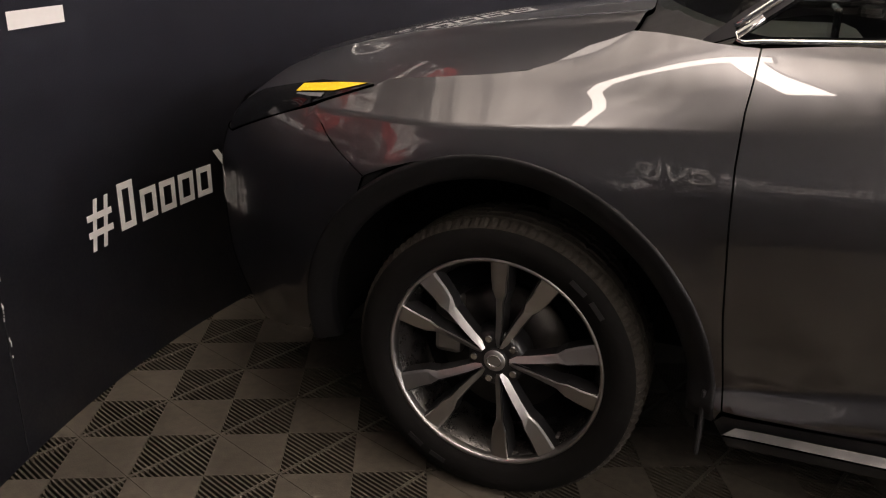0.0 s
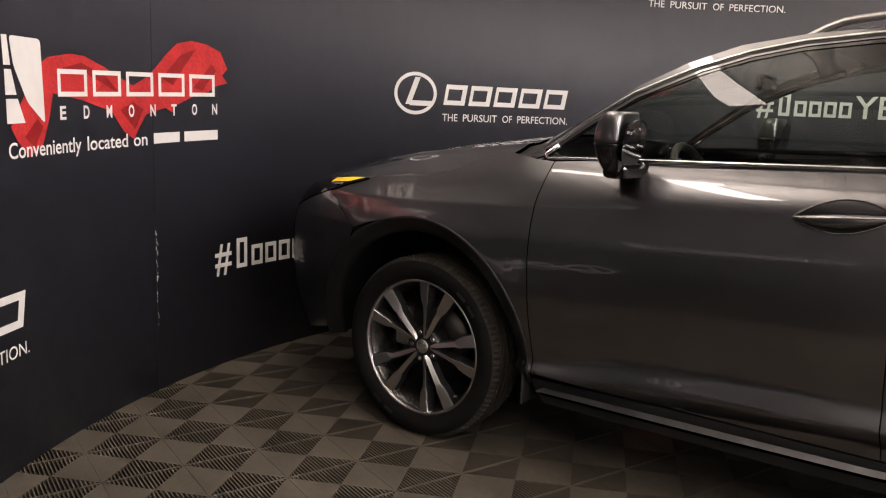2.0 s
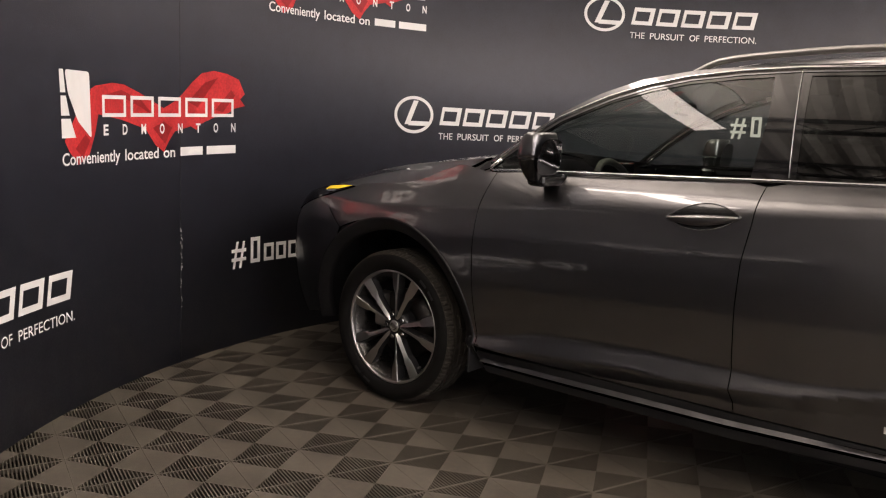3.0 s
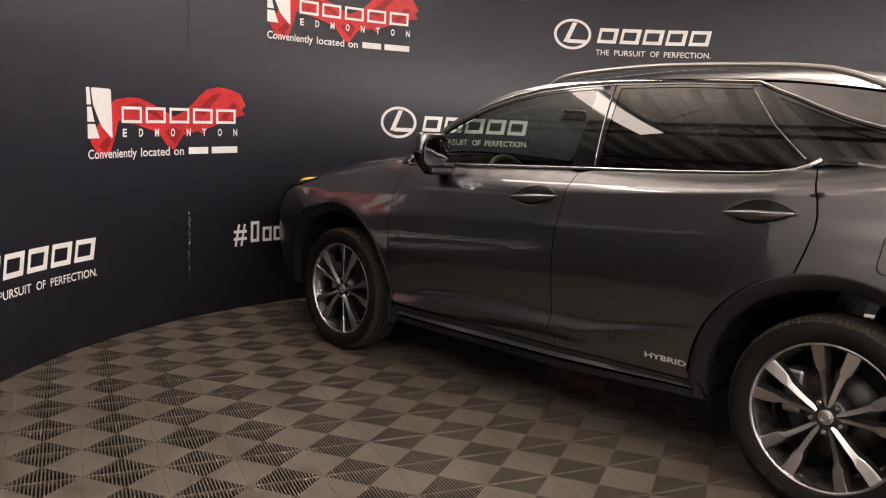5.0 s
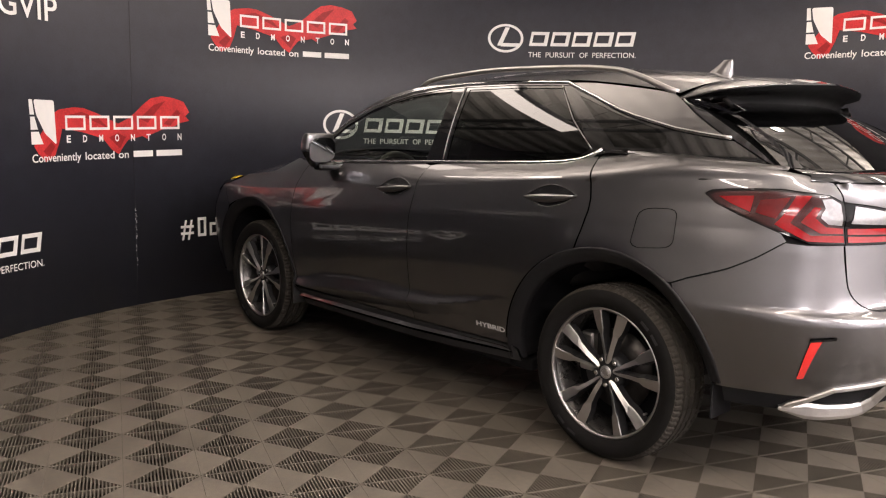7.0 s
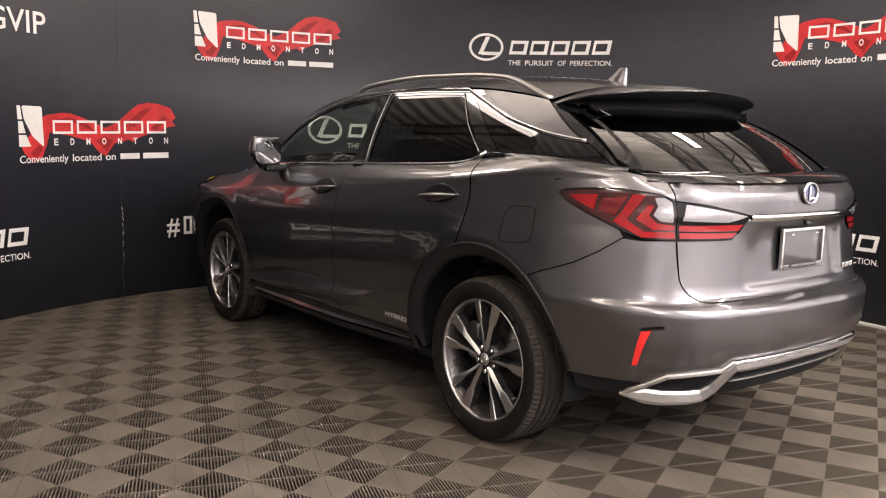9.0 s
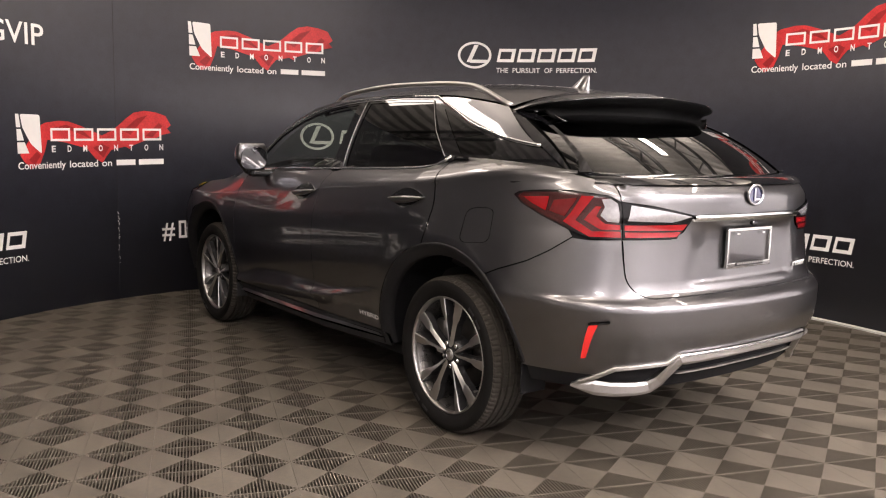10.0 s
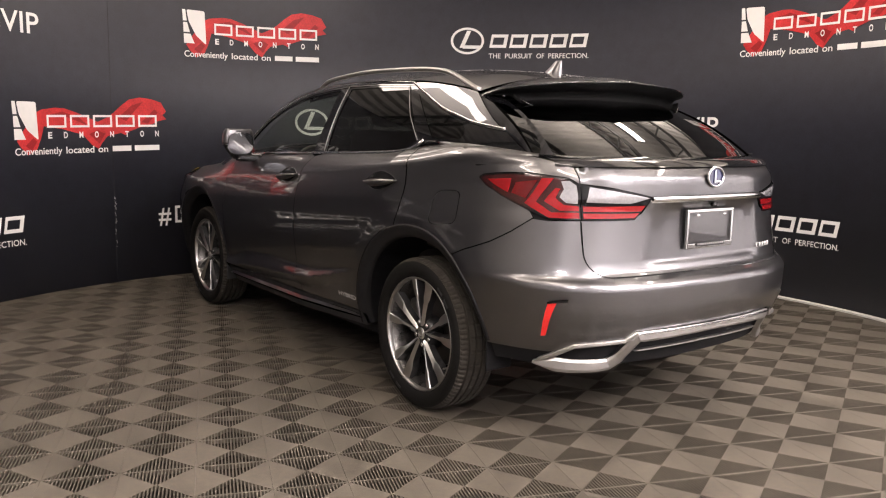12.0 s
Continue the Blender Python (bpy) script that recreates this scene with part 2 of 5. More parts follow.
def surface_patch(name, outline, surf, mat, parent=None, holes=(), grid=0.03, edge=None, lift=0.0, flange=0.012, both=False, mirror=False, label=""):
    """A panel cut from a surface surf(a, b) -> point by its outline, with true normals and turned-in edges. mirror: for the other side."""
    pts, tris, rings = fill(outline, holes, grid, edge)
    e = 1e-3
    V, N = [], []
    for a, b in pts:
        p = Vector(surf(a, b))
        n = (Vector(surf(a + e, b)) - Vector(surf(a - e, b))).cross(Vector(surf(a, b + e)) - Vector(surf(a, b - e)))
        n = n.normalized() if n.length > 1e-12 else Vector((0, -1, 0))
        V.append(p + n * lift)
        N.append(n)
    F = []
    for t in tris:
        w = (V[t[1]] - V[t[0]]).cross(V[t[2]] - V[t[0]])
        F.append(t if w.dot(N[t[0]]) >= 0 else t[::-1])
    if flange:
        for r in rings:
            k = len(V)
            m = len(r)
            for s, i in enumerate(r):
                a, b = V[r[s - 1]], V[r[(s + 1) % m]]
                side = (b - a).normalized().cross(N[i])
                V += [V[i].copy(), V[i] - N[i] * flange]
                N += [side, side]
            for s in range(m):
                s2 = (s + 1) % m
                F.append((k + 2 * s, k + 2 * s2, k + 2 * s2 + 1, k + 2 * s + 1))
    flip = lambda v: Vector((v[0], -v[1], v[2]))  # noqa: E731
    if both:
        k = len(V)
        F += [tuple(k + i for i in f[::-1]) for f in F]
        V, N = V + [flip(v) for v in V], N + [flip(n) for n in N]
    elif mirror:
        F = [f[::-1] for f in F]
        V, N = [flip(v) for v in V], [flip(n) for n in N]
    return mesh(name, V, F, mat, parent, True, label, N)


def tube(name, path, radius, mat, parent=None, seg=8, closed=False, flat=(1, 1), label=""):
    """A bar of round or flattened section along a path of points."""
    V, F = [], []
    n = len(path)
    up = Vector((0, 0, 1))
    for i, p in enumerate(path):
        a = Vector(path[i - 1] if i or closed else path[i])
        b = Vector(path[(i + 1) % n] if i < n - 1 or closed else path[i])
        d = (b - a).normalized()
        s = d.cross(up)
        s = s.normalized() if s.length > 1e-6 else Vector((1, 0, 0))
        u = s.cross(d).normalized()
        r = radius[i] if isinstance(radius, (list, tuple)) else radius
        for k in range(seg):
            t = 2 * math.pi * k / seg
            V.append(Vector(p) + s * math.cos(t) * r * flat[0] + u * math.sin(t) * r * flat[1])
    for i in range(n if closed else n - 1):
        for k in range(seg):
            a, b = i * seg + k, i * seg + (k + 1) % seg
            c, d = ((i + 1) % n) * seg + (k + 1) % seg, ((i + 1) % n) * seg + k
            F.append((a, b, c, d))
    if not closed:
        F += [tuple(range(seg))[::-1], tuple(range((n - 1) * seg, n * seg))]
    return mesh(name, V, F, mat, parent, True, label)


# ---- the booth: floor, round wall, shop round it ----
CX, CY, RAD = 2.17, -0.30, 3.47
WALL_TOP = 3.0
ARC0, ARC1 = 50.0, 262.0


def on_wall(deg, z, proud=0.0):
    """A point on the round wall's inner face."""
    r = RAD - proud
    return (CX + r * math.cos(radians(deg)), CY + r * math.sin(radians(deg)), z)


def wall_segment(name, a0, a1):
    V, F = [], []
    n = max(2, int(abs(a1 - a0) / 1.0))
    for i in range(n + 1):
        d = a0 + (a1 - a0) * i / n
        V += [on_wall(d, 0.0), on_wall(d, WALL_TOP), on_wall(d, WALL_TOP, -0.06), on_wall(d, 0.0, -0.06)]
    for i in range(n):
        k = 4 * i
        F += [(k, k + 1, k + 5, k + 4), (k + 1, k + 2, k + 6, k + 5), (k + 2, k + 3, k + 7, k + 6), (k + 3, k, k + 4, k + 7)]
    F += [(0, 3, 2, 1), (4 * n, 4 * n + 1, 4 * n + 2, 4 * n + 3)]
    ob = mesh(name, V, F, WALLCLOTH)
    bm = bmesh.new()
    bm.from_mesh(ob.data)
    bmesh.ops.recalc_face_normals(bm, faces=bm.faces)
    for f in bm.faces:
        f.smooth = abs(f.normal.z) < 0.5 and f.calc_area() < 1
    bm.to_mesh(ob.data)
    bm.free()
    return tagged(ob, "curved navy black vinyl backdrop wall with printed logos", "wall", kind="structure")


wall_segment("wall_backdrop", ARC0, ARC1)

# thin seams where the vinyl sheets meet
seams = boxes([])
for d in (195.4, 240.0):
    c = on_wall(d, WALL_TOP / 2, 0.0008)
    bmesh.ops.create_cube(seams, size=1, matrix=Matrix.Translation(c) @ Matrix.Rotation(radians(d), 4, "Z") @ Matrix.Diagonal((0.0012, 0.004, WALL_TOP - 0.02, 1)))
tagged(part("trim_seam", seams, BLACK_PLASTIC), "thin seams between vinyl backdrop sheets", "seam", kind="structure")

# pale floor trim along the wall's foot
V, F = [], []
for i, d in enumerate(np.linspace(ARC0, 108, 60)):
    V += [on_wall(d, 0.0, 0.045), on_wall(d, 0.012, 0.045), on_wall(d, 0.016, 0.002), on_wall(d, 0.0, 0.002)]
    if i:
        k = 4 * (i - 1)
        F += [(k, k + 1, k + 5, k + 4), (k + 1, k + 2, k + 6, k + 5)]
tagged(mesh("trim", V, F, TRIMWHITE), "pale edge strip along the foot of the backdrop", "trim", kind="structure")

# subfloor and shop shell; its walls are unseen, added for bounce and reflections
def slab(name, x0, x1, y0, y1, z0, z1, mat, label, category):
    return tagged(part(name, boxes([(((x0 + x1) / 2, (y0 + y1) / 2, (z0 + z1) / 2), (x1 - x0, y1 - y0, z1 - z0), 0)]), mat), label, category, kind="structure")


SX0, SX1, SY0, SY1, CEIL = -3.6, 9.6, -8.0, 6.5, 4.3
slab("floor", SX0, SX1, SY0, SY1, -0.12, -0.021, UNDERFLOOR, "dark concrete under the floor tiles", "floor")
slab("wall_west", SX0 - 0.2, SX0, SY0, SY1, -0.12, CEIL, SHOPWALL, "plain shop wall added out of view for bounce", "wall")
slab("wall_east", SX1, SX1 + 0.2, SY0, SY1, -0.12, CEIL, SHOPWALL, "plain shop wall added out of view for bounce", "wall")
slab("wall_south", SX0 - 0.2, SX1 + 0.2, SY0 - 0.2, SY0, -0.12, CEIL, DARKWALL, "plain shop wall added out of view for bounce", "wall")
slab("wall_north", SX0 - 0.2, SX1 + 0.2, SY1, SY1 + 0.2, -0.12, CEIL, SHOPWALL, "plain shop wall added out of view for bounce", "wall")

# corrugated deck with open joists in one mesh
V, F = [], []
n = int((SX1 - SX0) / 0.075)
for i in range(n + 1):
    x = SX0 + (SX1 - SX0) * i / n
    z = CEIL + (0.045 if (i // 2) % 2 else 0.0)
    V += [(x, SY0, z), (x, SY1, z)]
    if i:
        k = 2 * (i - 1)
        F.append((k, k + 1, k + 3, k + 2))
tagged(mesh("ceiling", V, F, DECK), "white corrugated metal roof deck", "ceiling", kind="structure")
items = []
for y in np.arange(SY0 + 0.8, SY1, 1.55):
    items += [(((SX0 + SX1) / 2, y, CEIL - 0.05), (SX1 - SX0, 0.09, 0.05), 0), (((SX0 + SX1) / 2, y, CEIL - 0.48), (SX1 - SX0, 0.09, 0.05), 0)]
bm = boxes(items)
for y in np.arange(SY0 + 0.8, SY1, 1.55):
    for k, x in enumerate(np.arange(SX0 + 0.2, SX1 - 0.4, 0.42)):
        tilt = 44 if k % 2 else -44
        bmesh.ops.create_cube(bm, size=1, matrix=Matrix.Translation((x, y, CEIL - 0.265)) @ Matrix.Rotation(radians(tilt), 4, "Y") @ Matrix.Diagonal((0.022, 0.022, 0.56, 1)))
tagged(part("ceiling_joists", bm, JOIST), "grey open web steel roof joists", "joist", kind="structure")

# strip lights: housing above, lamp below, and an added upward fill
for x, y, z, turn, length, width, watts in TUBES:
    fx = thing("strip_light", "white enamel strip light under the roof deck, several added out of view", "ceiling light", "strip lights", (x, y, z))
    fx.rotation_euler = (0, 0, radians(turn))
    part("housing", boxes([((0, 0, 0.045), (length + 0.06, width + 0.03, 0.06), 0)], 0.01), FIXTURE, fx)
    for sx in (-0.4, 0.4):
        part("hanger", boxes([((sx * length, 0, 0.07 + (CEIL - z - 0.07) / 2), (0.008, 0.008, CEIL - z - 0.07), 0)]), JOIST, fx)
    lamp = bpy.data.lights.new("tube", "AREA")
    lamp.shape, lamp.size, lamp.size_y, lamp.energy, lamp.color = "RECTANGLE", length, width, watts * 0.74, LAMP_COLOR if x < 5 else LAMP_COOL
    lo = new("tube", lamp)
    lo.parent = fx
    lo.location = (0, 0, 0.008)
    # fill lamp added on top of each housing only to brighten the deck
    up = bpy.data.lights.new("deck_fill", "AREA")
    up.shape, up.size, up.size_y, up.energy, up.color = "RECTANGLE", length, width, 35 + watts * 1.5, LAMP_COLOR if x < 5 else LAMP_COOL
    uo = new("deck_fill", up)
    uo.parent = fx
    uo.location, uo.rotation_euler = (0, 0, 0.085), (math.pi, 0, 0)


# ---- car ----
WB, HUB = 2.79, 0.368
ARCH_R = 0.510
crease_z = curve_through([(-1.1, 0.92), (-0.3, 0.925), (-0.087, 0.938), (0.05, 0.946), (0.157, 0.952), (0.35, 0.965), (0.6, 0.978), (0.96, 1.003), (1.32, 1.032), (1.7, 1.062), (2.15, 1.102), (2.68, 1.147), (3.0, 1.163), (3.4, 1.18), (3.8, 1.18)])
LOW = curve_through([(0.20, 0.79), (0.255, 0.843), (0.30, 0.866), (0.36, 0.884), (0.42, 0.897), (0.50, 0.912), (0.60, 0.926), (0.70, 0.9345), (0.78, 0.935), (0.86, 0.929), (0.93, 0.915), (1.0, 0.897)])
HIGH = curve_through([(0.0, 0.897), (0.02, 0.881), (0.05, 0.858), (0.10, 0.826), (0.15, 0.786), (0.20, 0.738), (0.30, 0.645)])
BELT = curve_through([(0.40, 1.118), (0.79, 1.134), (1.6, 1.163), (2.41, 1.195), (2.56, 1.215), (2.64, 1.255), (3.0, 1.250), (3.5, 1.215)])
REAR_X = curve_through([(0.18, 3.52), (0.33, 3.68), (0.42, 3.735), (0.52, 3.785), (0.62, 3.81), (0.69, 3.81), (0.722, 3.797), (0.748, 3.75), (0.80, 3.735), (0.95, 3.727), (1.02, 3.73), (1.06, 3.742), (1.12, 3.742), (1.17, 3.715), (1.22, 3.64), (1.30, 3.47)])
REAR_K2 = curve_through([(0.2, 0.88), (0.5, 0.97), (0.70, 0.98), (0.8, 0.96), (1.1, 0.90), (1.3, 0.88)])
REAR_IN = curve_through([(0.3, 0.0), (0.7, 0.0), (0.9, -0.06), (1.1, -0.13), (1.3, -0.13)])
FRONT_X = curve_through([(0.18, -0.88), (0.3, -1.0), (0.5, -1.05), (0.75, -1.04), (0.88, -0.98), (0.95, -0.90), (1.0, -0.80), (1.05, -0.66), (1.1, -0.45), (1.3, 0.2)])
XR0, XF0, SPAN = 2.55, -0.12, 1.4


LEDGE_Z = curve_through([(0.4, 0.382), (0.62, 0.395), (1.02, 0.428), (1.3, 0.448), (1.6, 0.464), (1.74, 0.475), (2.0, 0.525), (2.27, 0.585), (2.5, 0.61)])
LEDGE_W = curve_through([(0.4, 0.022), (0.62, 0.035), (0.85, 0.058), (1.2, 0.056), (1.64, 0.042), (1.9, 0.026), (2.22, 0.013), (2.5, 0.013)])


def width_at(x, z):
    """Half width of the side before the corners close in."""
    c = crease_z(x)
    bow = 1 - 0.010 * ((x - 1.4) / 1.6) ** 2
    if z <= c:
        zz = z
        if z > 0.36:
            zz = 0.36 + (z - 0.36) * (1.0 - 0.36) / (c - 0.36)
        s = LOW(zz)
        # the ledge low on the doors, rising rearward
        d = z - LEDGE_Z(x)
        s += 0.042 * sstep(0.35, 0.60, x) * (1 - sstep(1.55, 2.38, x)) * (max(0.0, 1 + d / 0.055) if d < 0 else 1 - sstep(-0.9 * LEDGE_W(x), 1.7 * LEDGE_W(x), d) + 0.276 * (1 - sstep(0, 1.7 * LEDGE_W(x), d)))
        return s * bow
    # above the crease: the fender's roll in front, the door's shoulder up to the belt behind
    h = z - c
    roll = (HIGH(h) - 0.6 * h * (1 - sstep(0.0, 0.55, x))) * bow
    f = h / (BELT(min(x, XR0)) - c)
    f = 1.0 + 1.5 * (f - 1) if f > 1 else 0.34 * f + 0.66 * f * f
    top = LOW(1.0) * bow
    shoulder = top - (top - 0.786) * f
    k = sstep(-0.10, 0.95, x)
    return roll * (1 - k) + shoulder * k


def flare(x, z):
    """How far the wheel arches stand out."""
    f = 0.0
    for cx in (0.0, WB):
        r = math.hypot(x - cx, (z - HUB) * 0.985)
        f = max(f, 0.004 * (1 - sstep(0.515, 0.60, r)))
    c = crease_z(x)
    return f * (1 - sstep(c - 0.035, c + 0.012, z))


def crease_lift(u):
    """How far the crease has risen behind the rear doors."""
    return 0.036 * sstep(XR0, XR0 + 0.42, u)


def skin(u, z):
    """The body side, unrolled: u runs rearward along the side (as x does there), on round the rear corner to u = XR0 + SPAN at the middle of the
    tail, and forward round the front corner to XF0 - SPAN."""
    if u > XR0:
        t, end, k1, k2, x0 = (u - XR0) / SPAN, REAR_X(z), 0.82, REAR_K2(z), XR0
    elif u < XF0:
        t, end, k1, k2, x0 = (XF0 - u) / SPAN, FRONT_X(z), 0.72, 0.80, XF0
    else:
        return (u, -(width_at(u, z) + flare(u, z)), z)
    t = min(1.0, t)
    zc = z - crease_lift(u)
    S = width_at(x0, zc)
    L = end - x0
    slope = (width_at(x0 + 0.01, zc) - width_at(x0 - 0.01, zc)) / 0.02 + (REAR_IN(z) if u > XR0 else 0)
    xs = (x0, x0 + k1 * L, end, end)
    ys = (S, S + slope * k1 * L, S * k2, 0)
    b = ((1 - t) ** 3, 3 * (1 - t) ** 2 * t, 3 * (1 - t) * t * t, t ** 3)
    x, y = sum(p * q for p, q in zip(b, xs)), sum(p * q for p, q in zip(b, ys))
    return (x, -(y + flare(x, z) * min(1.0, y / 0.5)), z)


def tail(y, z):
    """The rear face over (y, z)."""
    want, lo, hi = abs(y), XR0, XR0 + SPAN
    for _ in range(26):
        mid = (lo + hi) / 2
        if -skin(mid, z)[1] > want:
            lo = mid
        else:
            hi = mid
    x = skin(hi, z)[0]
    # the number plate's hollow
    hollow = 0.012 * sstep(0.42, 0.30, want + 0.25 * (z - 0.76)) * sstep(1.035, 1.0, z) * sstep(0.77, 0.80, z) if z < 1.04 else 0
    return (x - hollow, y, z)


def u_at(x, z=0.7):
    """The unrolled length at which the side reaches x."""
    if XF0 <= x <= XR0:
        return x
    lo, hi = (XR0, XR0 + SPAN) if x > XR0 else (XF0 - SPAN, XF0)
    for _ in range(30):
        mid = (lo + hi) / 2
        if skin(mid, z)[0] < x:
            lo = mid
        else:
            hi = mid
    return lo


def glass_side(x, z):
    """The upper side: windows and pillars."""
    h = z - 1.17
    s = 0.783 - 0.34 * h - 0.45 * h * h
    s -= 0.045 * sstep(1.0, 0.2, x) if x < 1.0 else 0
    s -= 0.10 * max(0, x - 2.9) ** 1.6
    return (x, -s, z)


ROOF_MID = curve_through([(0.95, 1.517), (1.2, 1.590), (1.5, 1.632), (1.9, 1.652), (2.3, 1.646), (2.67, 1.621), (2.95, 1.583), (3.3, 1.52)])
HOOD_MID = curve_through([(-1.02, 0.86), (-0.92, 0.95), (-0.8, 1.01), (-0.6, 1.065), (-0.3, 1.122), (0.0, 1.165), (0.3, 1.205), (0.6, 1.245)])


def roof(x, y):
    return (x, y, ROOF_MID(x) - 0.078 * (abs(y) / 0.58) ** 2.4)


def hood(x, y):
    a = abs(y)
    z = HOOD_MID(x) - 0.138 * (a / 0.8) ** 2.3
    ridge = 0.010 * math.exp(-((a - 0.46 - 0.1 * x) / 0.035) ** 2) * sstep(-0.8, -0.3, x)
    return (x, y, z + ridge)


def loft(y, v, lo, hi, bulge):
    """A sheet of glass between a lower and an upper edge; v from 0 to 1."""
    a, b = Vector(lo(y)), Vector(hi(y))
    p = a.lerp(b, v)
    n = Vector((b.z - a.z, 0, a.x - b.x)).normalized()
    if n.z < 0:
        n = -n
    return tuple(p + n * bulge * 4 * v * (1 - v))


car = thing("suv", "dark grey metallic sport utility vehicle with chrome trim on tiled floor", "car")


def sides(name, outline, surf, mat, labels=("", ""), parent=None, **kw):
    """A panel for each side of the car."""
    a = surface_patch(name, outline, surf, mat, parent or car, label=labels[0], **kw)
    b = surface_patch(name, outline, surf, mat, parent or car, mirror=True, label=labels[1], **kw)
    return a, b


def follow(u):
    """The crease height along the unrolled side."""
    return crease_z(min(XR0, max(XF0, u))) + crease_lift(u)


def side_panels(name, outline, holes=(), **kw):
    """A panel for each side, its mesh rows running along the crease."""
    flat = lambda poly: [(u, z - follow(u)) for u, z in dense(poly, 0.02)]  # noqa: E731
    return sides(name, flat(outline), lambda u, w: skin(u, w + follow(u)), PAINT, holes=[flat(h) for h in holes], **kw)


# inner shell a little behind the panels, dark to stand for shade in the gaps
def shell_side(u, z):
    p = Vector(skin(u, z))
    q = Vector((1.4, 0, 0.7))
    inset = 0.016
    d = Vector((p.x - q.x if abs(p.x - q.x) > 1.7 else 0, p.y, 0)).normalized()
    return tuple(p - d * inset)


GAP = 0.0019
FA = [(p[0], p[1]) for p in arc(0.0, HUB, ARCH_R, 180, 0, 36)]
RA = [(p[0], p[1]) for p in arc(WB, HUB, ARCH_R, 180, 0, 36)]


SILL_LOW, BUMPER_LOW = 0.285, 0.31
shell = [(XF0 - SPAN, 0.30)] + [(-ARCH_R - 0.11, 0.30)] + [(u_at(x, z), z) for x, z in arc(0, HUB, ARCH_R + 0.012, 180, 0, 30)] + [(0.55, 0.27), (2.25, 0.27)]
shell += [(u_at(x, z), z) for x, z in arc(WB, HUB, ARCH_R + 0.012, 180, 0, 30)] + [(XR0 + SPAN, 0.36)]
shell += [(XR0 + SPAN, 1.16), (3.2, 1.16), (2.6, 1.20), (1.6, 1.15), (0.6, 1.09), (0.1, 1.0), (-0.4, 0.95), (XF0 - SPAN, 0.86)]
surface_patch("inner_shell", shell, shell_side, LINER, car, grid=0.05, flange=0, both=True)

# front doors
door_seam_f = [(0.503, 1.118), (0.499, 1.064), (0.492, 1.006), (0.489, 0.908), (0.493, 0.793), (0.505, 0.60), (0.528, 0.39)]
door_seam_m = [(1.628, 1.150), (1.622, 1.03), (1.606, 0.90), (1.602, 0.75), (1.606, 0.55), (1.618, 0.372)]


def shifted(pts, dx):
    return [(x + dx, z) for x, z in pts]


front_door = shifted(door_seam_f, GAP) + shifted(door_seam_m[::-1], -GAP)
front_door = front_door[:len(door_seam_f)] + [(0.9, 0.374), (1.3, 0.372)] + front_door[len(door_seam_f):] + [(x, BELT(x)) for x in np.linspace(1.55, 0.62, 12)]
side_panels("front_door", front_door, grid=0.0125)
rear_edge = [(u_at(x, z), z) for x, z in [(2.636, 1.232), (2.664, 1.20), (2.690, 1.14), (2.704, 1.07), (2.703, 1.02), (2.682, 0.935), (2.657, 0.856)]]
rear_arch = [p for p in RA if p[0] < 2.61 and p[1] > 0.40][::-1]
rear_door = shifted(door_seam_m, GAP) + [(1.9, 0.375), (2.30, 0.382)] + [(u_at(p[0] - 0.012, p[1]), p[1]) for p in rear_arch[::-1]] + shifted(rear_edge[::-1], -GAP)
rear_door += [(u_at(x, 1.2), BELT(x)) for x in np.linspace(2.60, 1.70, 14)]
side_panels("rear_door", rear_door, grid=0.0125)

# front fender
lamp_edge = [(-0.345, 0.989), (-0.459, 0.951), (-0.484, 0.940)]
front_seam = [(-0.484, 0.937), (-0.444, 0.902), (-0.405, 0.863), (-0.354, 0.828), (-0.312, 0.802)]
hood_edge = [(-0.345, 0.991), (-0.309, 1.007), (-0.194, 1.018), (-0.063, 1.032), (0.024, 1.045), (0.085, 1.066), (0.121, 1.086), (0.146, 1.100)]
fender = [(u_at(x, z), z - 0.002) for x, z in lamp_edge[::-1]] + [(u_at(x, z), z - 0.001) for x, z in hood_edge] + [(0.20, 1.118), (0.24, 1.135), (0.30, 1.135), (0.36, 1.130), (0.42, 1.122)] + shifted(door_seam_f, -GAP)
fender += [(0.515, 0.345)] + [(p[0], p[1]) for p in FA[::-1] if p[1] > 0.36 and p[0] > -0.3125] + [(u_at(x, z) + 0.002, z) for x, z in front_seam[::-1]]
side_panels("front_fender", fender, grid=0.015)

# front bumper
fb = [(u_at(x, z) - 0.002, z) for x, z in front_seam[::-1]] + [(u_at(x, z), z - 0.003) for x, z in [(-0.55, 0.921), (-0.667, 0.882), (-0.80, 0.832)]]
fb += [(XF0 - SPAN, 0.80), (XF0 - SPAN, 0.28), (u_at(-0.7, 0.30), 0.295), (u_at(-0.53, 0.34), 0.34)] + [(u_at(x, z), z) for x, z in FA if x < -0.3125 and z > 0.36]
surface_patch("front_bumper", fb, skin, PAINT, car, grid=0.025, both=True)
surface_patch("nose_panel", [(XF0 - SPAN, 0.79), (XF0 - SPAN, 0.90), (u_at(-0.84, 0.90), 0.90), (u_at(-0.82, 0.83), 0.83)], skin, BLACK_PLASTIC, car, lift=-0.004, grid=0.03, both=True, flange=0)

# sill
sill = [(0.515, 0.335), (0.53, 0.368), (0.9, 0.368), (1.6, 0.366), (2.30, 0.374), (2.33, 0.36), (2.345, 0.31), (1.6, 0.262), (0.55, 0.262)]
sides("sill", sill, skin, BLACK_PLASTIC, ("black sill panel", ""), grid=0.03)
ledge = [(0.535, 0.318), (0.56, 0.333), (1.0, 0.337), (1.6, 0.342), (2.25, 0.360), (2.30, 0.350), (1.6, 0.326), (1.0, 0.320)]


